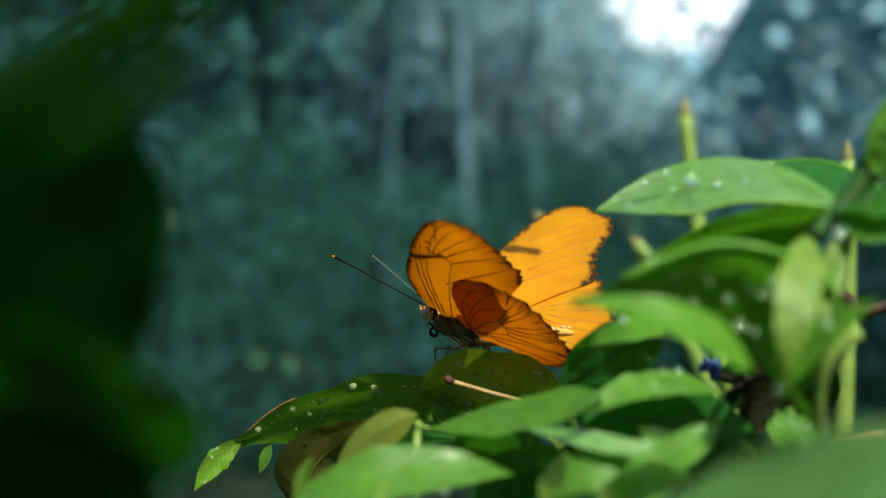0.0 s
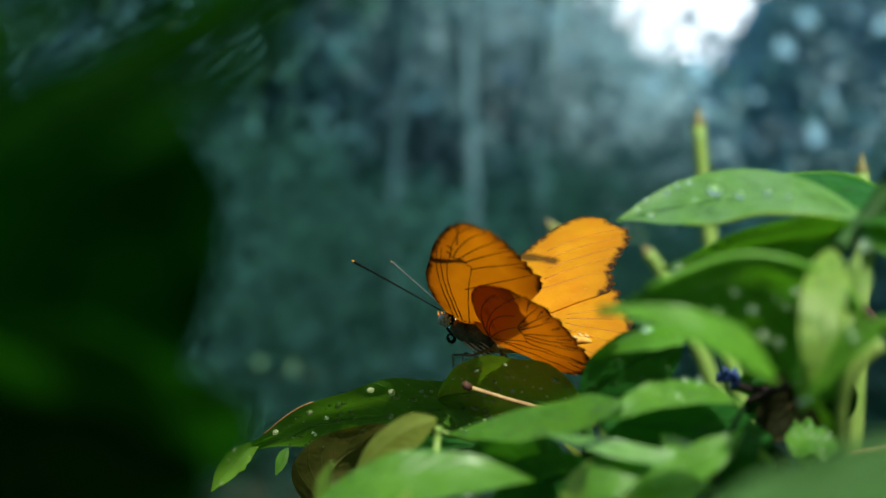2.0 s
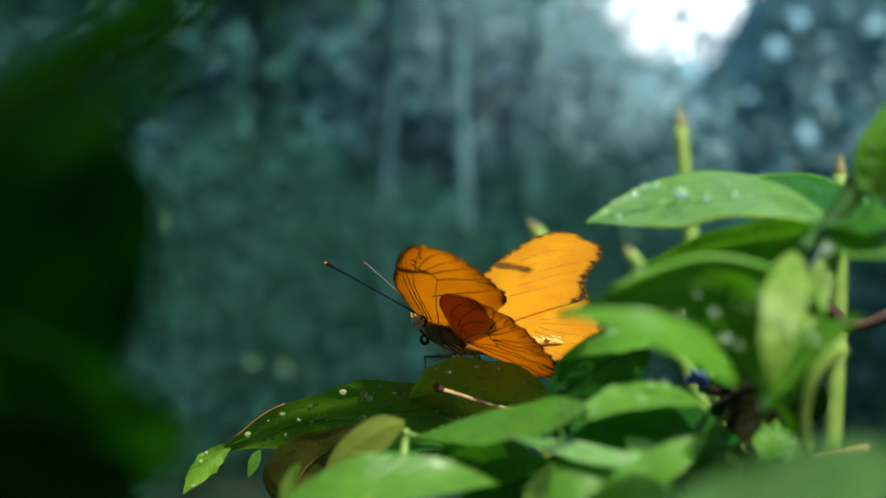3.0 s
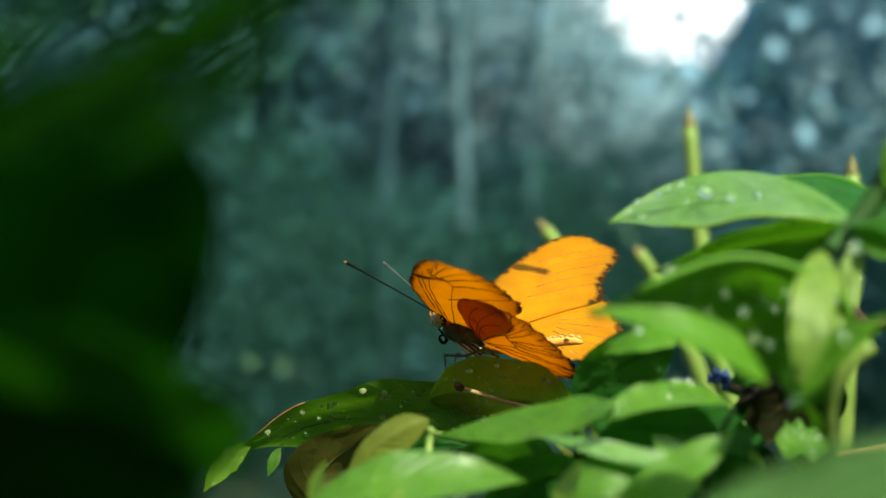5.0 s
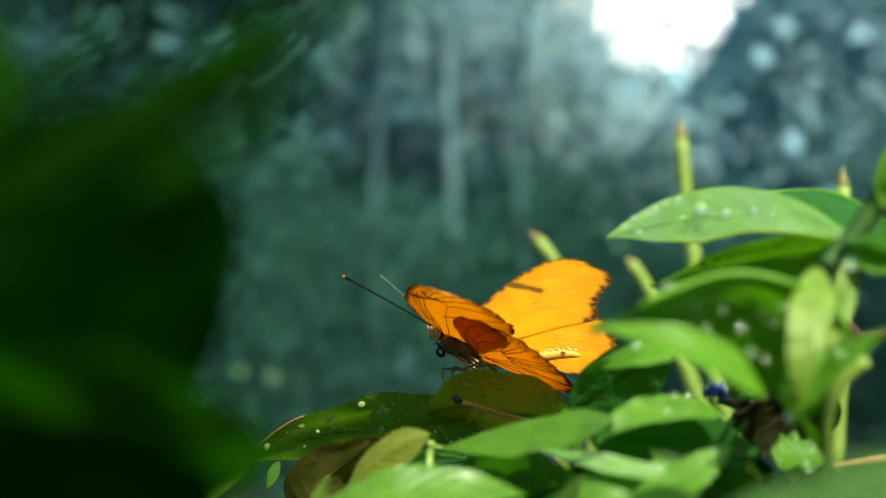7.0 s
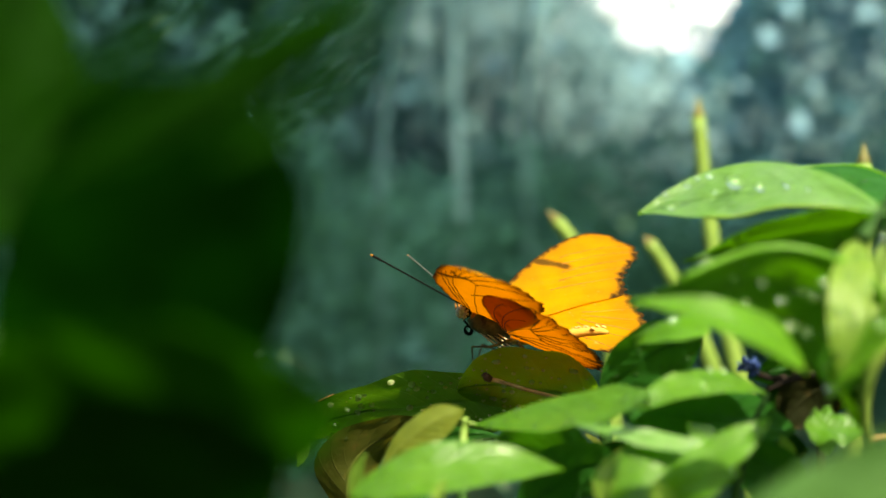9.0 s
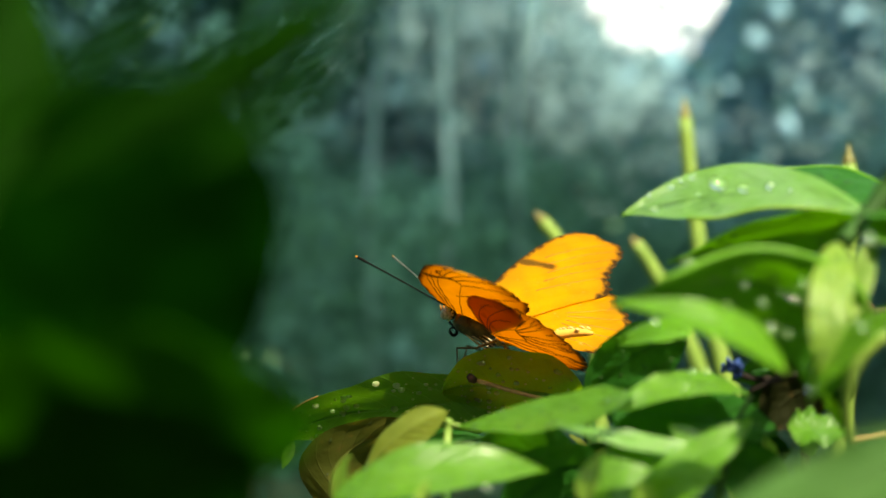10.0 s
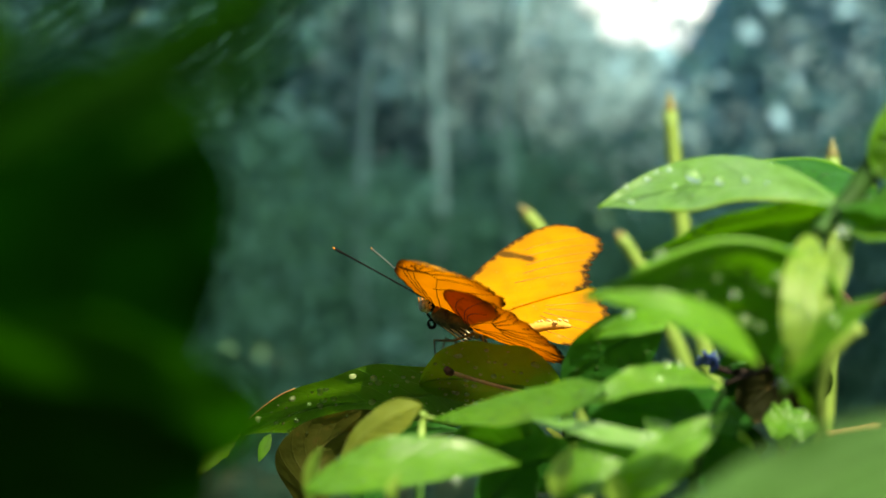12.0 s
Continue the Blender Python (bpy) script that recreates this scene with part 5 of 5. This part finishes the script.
for sd in (1, -1):
    part("eye", ball(1.25 * mm, (1, 0.7, 1.1), (13.3 * mm, sd * 1.35 * mm, -4.5 * mm), 0, 18), M_EYE, head, "cream and black spotted eye")
    part("palp", tube([(13.5 * mm, sd * 0.6 * mm, -5.2 * mm), (14.9 * mm, sd * 0.7 * mm, -4.5 * mm), (15.5 * mm, sd * 0.7 * mm, -3.4 * mm)], [0.3 * mm, 0.27 * mm, 0.1 * mm], 8), M_ORANGE, head, "orange palp")
    part("stripe", tube([(11.8 * mm, sd * 1.75 * mm, -3.2 * mm), (11.7 * mm, sd * 1.95 * mm, -4.4 * mm), (12.0 * mm, sd * 1.7 * mm, -5.7 * mm)], [0.16 * mm, 0.2 * mm, 0.14 * mm], 7), M_PALE, head, "pale stripe behind the eye")
    for k in range(7):
        a = 0.5 + 0.62 * k
        part("spot", ball(0.30 * mm, (1, 1, 1), ((12.9 + 1.25 * math.cos(a)) * mm, sd * (1.0 + 0.16 * (k % 3)) * mm, (-4.4 + 1.25 * math.sin(a)) * mm), 0.1, 8), M_PALE, head)
part("collar", ball(0.9 * mm, (0.7, 1.1, 1.15), (10.6 * mm, 0, -4.6 * mm), 0.12), M_ORANGE, butterfly, "orange collar")
coil = [(10.8 * mm + math.cos(a) * r * mm, 0.2 * mm, -8.0 * mm + math.sin(a) * r * mm) for a, r in ((1.8 + k * 0.32, 1.15 - 0.016 * k) for k in range(34))]
coil = [(13.0 * mm, 0.2 * mm, -5.6 * mm), (12.4 * mm, 0.2 * mm, -6.4 * mm)] + coil[3:]
part("proboscis", tube(coil, [0.24 * mm] * len(coil), 7), M_BLACK, head, "coiled black proboscis")
INTO = butterfly.matrix_basis.inverted()


def limb(name, points, radii, mat, parent, label=""):
    return part(name, tube([INTO @ Vector(p) for p in points], radii, 7), mat, parent, label)


def antenna(root, bend, tip, thick, mat, label):
    root, bend, tip = Vector(root), Vector(bend), Vector(tip)
    pts = [bezier(root, bend, tip, k / 12) for k in range(13)]
    rod = limb("antenna", pts, [thick * (0.15 * mm + (0.15 * mm if k > 10 else 0.006 * mm * k)) for k in range(13)], mat, head, label)
    end = [tip + (tip - bend).normalized() * d * mm for d in (-0.9, 0.0, 0.5)]
    limb("club", end, [0.24 * mm * thick, 0.28 * mm * thick, 0.12 * mm], M_ORANGE, rod, "orange antenna tip")


antenna((-0.0040, 0.0010, 1.1852), (-0.0163, -0.0005, 1.1919), (-0.0232, -0.0040, 1.1956), 1.05, M_BLACK, "thin black antenna")
antenna((-0.0031, 0.0040, 1.1852), (-0.0117, 0.0080, 1.1921), (-0.0163, 0.0120, 1.1955), 0.75, M_FEELER, "thin greyish antenna")
for a, b, c, d in (((0.0071, -0.0060, 1.1781), (0.0027, -0.0100, 1.1768), (-0.0012, -0.0110, 1.1769), (-0.0008, -0.0120, 1.1724)),
                   ((0.0075, -0.0020, 1.1775), (0.0042, 0.0020, 1.1752), (0.0010, 0.0040, 1.1762), (0.0000, 0.0040, 1.1727)),
                   ((0.0087, -0.0040, 1.1776), (0.0095, -0.0100, 1.1759), (0.0084, -0.0120, 1.1764), (0.0077, -0.0120, 1.1743)),
                   ((0.0092, 0.0000, 1.1773), (0.0107, 0.0030, 1.1744), (0.0104, 0.0040, 1.1747), (0.0097, 0.0040, 1.1722))):
    leg = limb("leg", [a, b, c], [0.36 * mm, 0.26 * mm, 0.2 * mm], M_FUR, butterfly, "thin brown leg")
    limb("shin", [c, (Vector(c) + Vector(d)) / 2, d], [0.2 * mm, 0.16 * mm, 0.12 * mm], M_FUR, leg)


# ---- movement ----
# seconds, left wing, right wing: degrees raised from level
FLAP = [(0.0, 42.0, 27.1), (0.25, 47.2, 30.8), (0.5, 48.0, 31.3), (0.75, 46.8, 31.2), (1.0, 48.4, 33.5), (1.2, 50.8, 36.5), (1.35, 56.6, 44.0), (1.5, 59.5, 48.5),
        (1.65, 57.4, 44.5), (1.8, 51.0, 36.2), (2.0, 42.9, 26.4), (2.2, 42.4, 26.3), (2.35, 45.4, 29.7), (2.5, 47.3, 31.5), (2.65, 45.8, 29.9), (2.8, 41.0, 25.1),
        (3.0, 37.4, 21.3), (3.5, 37.9, 21.7), (3.7, 36.9, 21.2), (4.5, 34.0, 20.2), (5.3, 32.3, 19.6), (5.5, 32.0, 19.3), (6.0, 30.6, 17.6), (6.5, 30.6, 16.7),
        (7.0, 29.6, 16.2), (8.0, 29.1, 16.8), (9.0, 29.0, 17.4), (9.5, 29.4, 17.6), (10.0, 29.5, 18.0), (10.5, 29.4, 18.1), (11.0, 28.8, 17.9), (11.5, 29.0, 18.2),
        (12.0, 28.6, 18.2)]


def droop(a, slide, degrees):
    """A near wing sinks forward about the line of sight as it is lowered."""
    f = min(1.0, max(0.0, (42 - a) / 12.6))
    hinge = butterfly.matrix_basis.translation
    turn = Matrix.Translation(hinge + Vector(slide) * f) @ Matrix.Rotation(radians(degrees * f), 4, "Y") @ Matrix.Translation(-hinge)
    return INTO @ turn @ butterfly.matrix_basis


def motions():
    walk(fore_left, [(t, droop(a, (-0.0024, 0, -0.0014), 12) @ pose(0.003, 0.001, -0.0008, a + 2.2 * min(1, max(0, (56 - a) / 12)), 0.4 * max(0, 42 - a), 6.6 - 0.26 * (a - 48))) for t, a, b in FLAP])
    walk(fore_right, [(t, pose(0, -0.001, -0.0008, -b, 0, 0)) for t, a, b in FLAP])
    walk(hind_left, [(t, droop(a, (0.0002, 0, -0.0008), 3) @ pose(0, 0.002, -0.0034, a + 3.0 + 3.0 * min(1, max(0, (42 - a) / 12)), 0.3 * max(0, 42 - a), 0)) for t, a, b in FLAP])
    walk(hind_right, [(t, pose(0, -0.0015, -0.00105, -b - 0.2, 0, 0)) for t, a, b in FLAP])


motions()
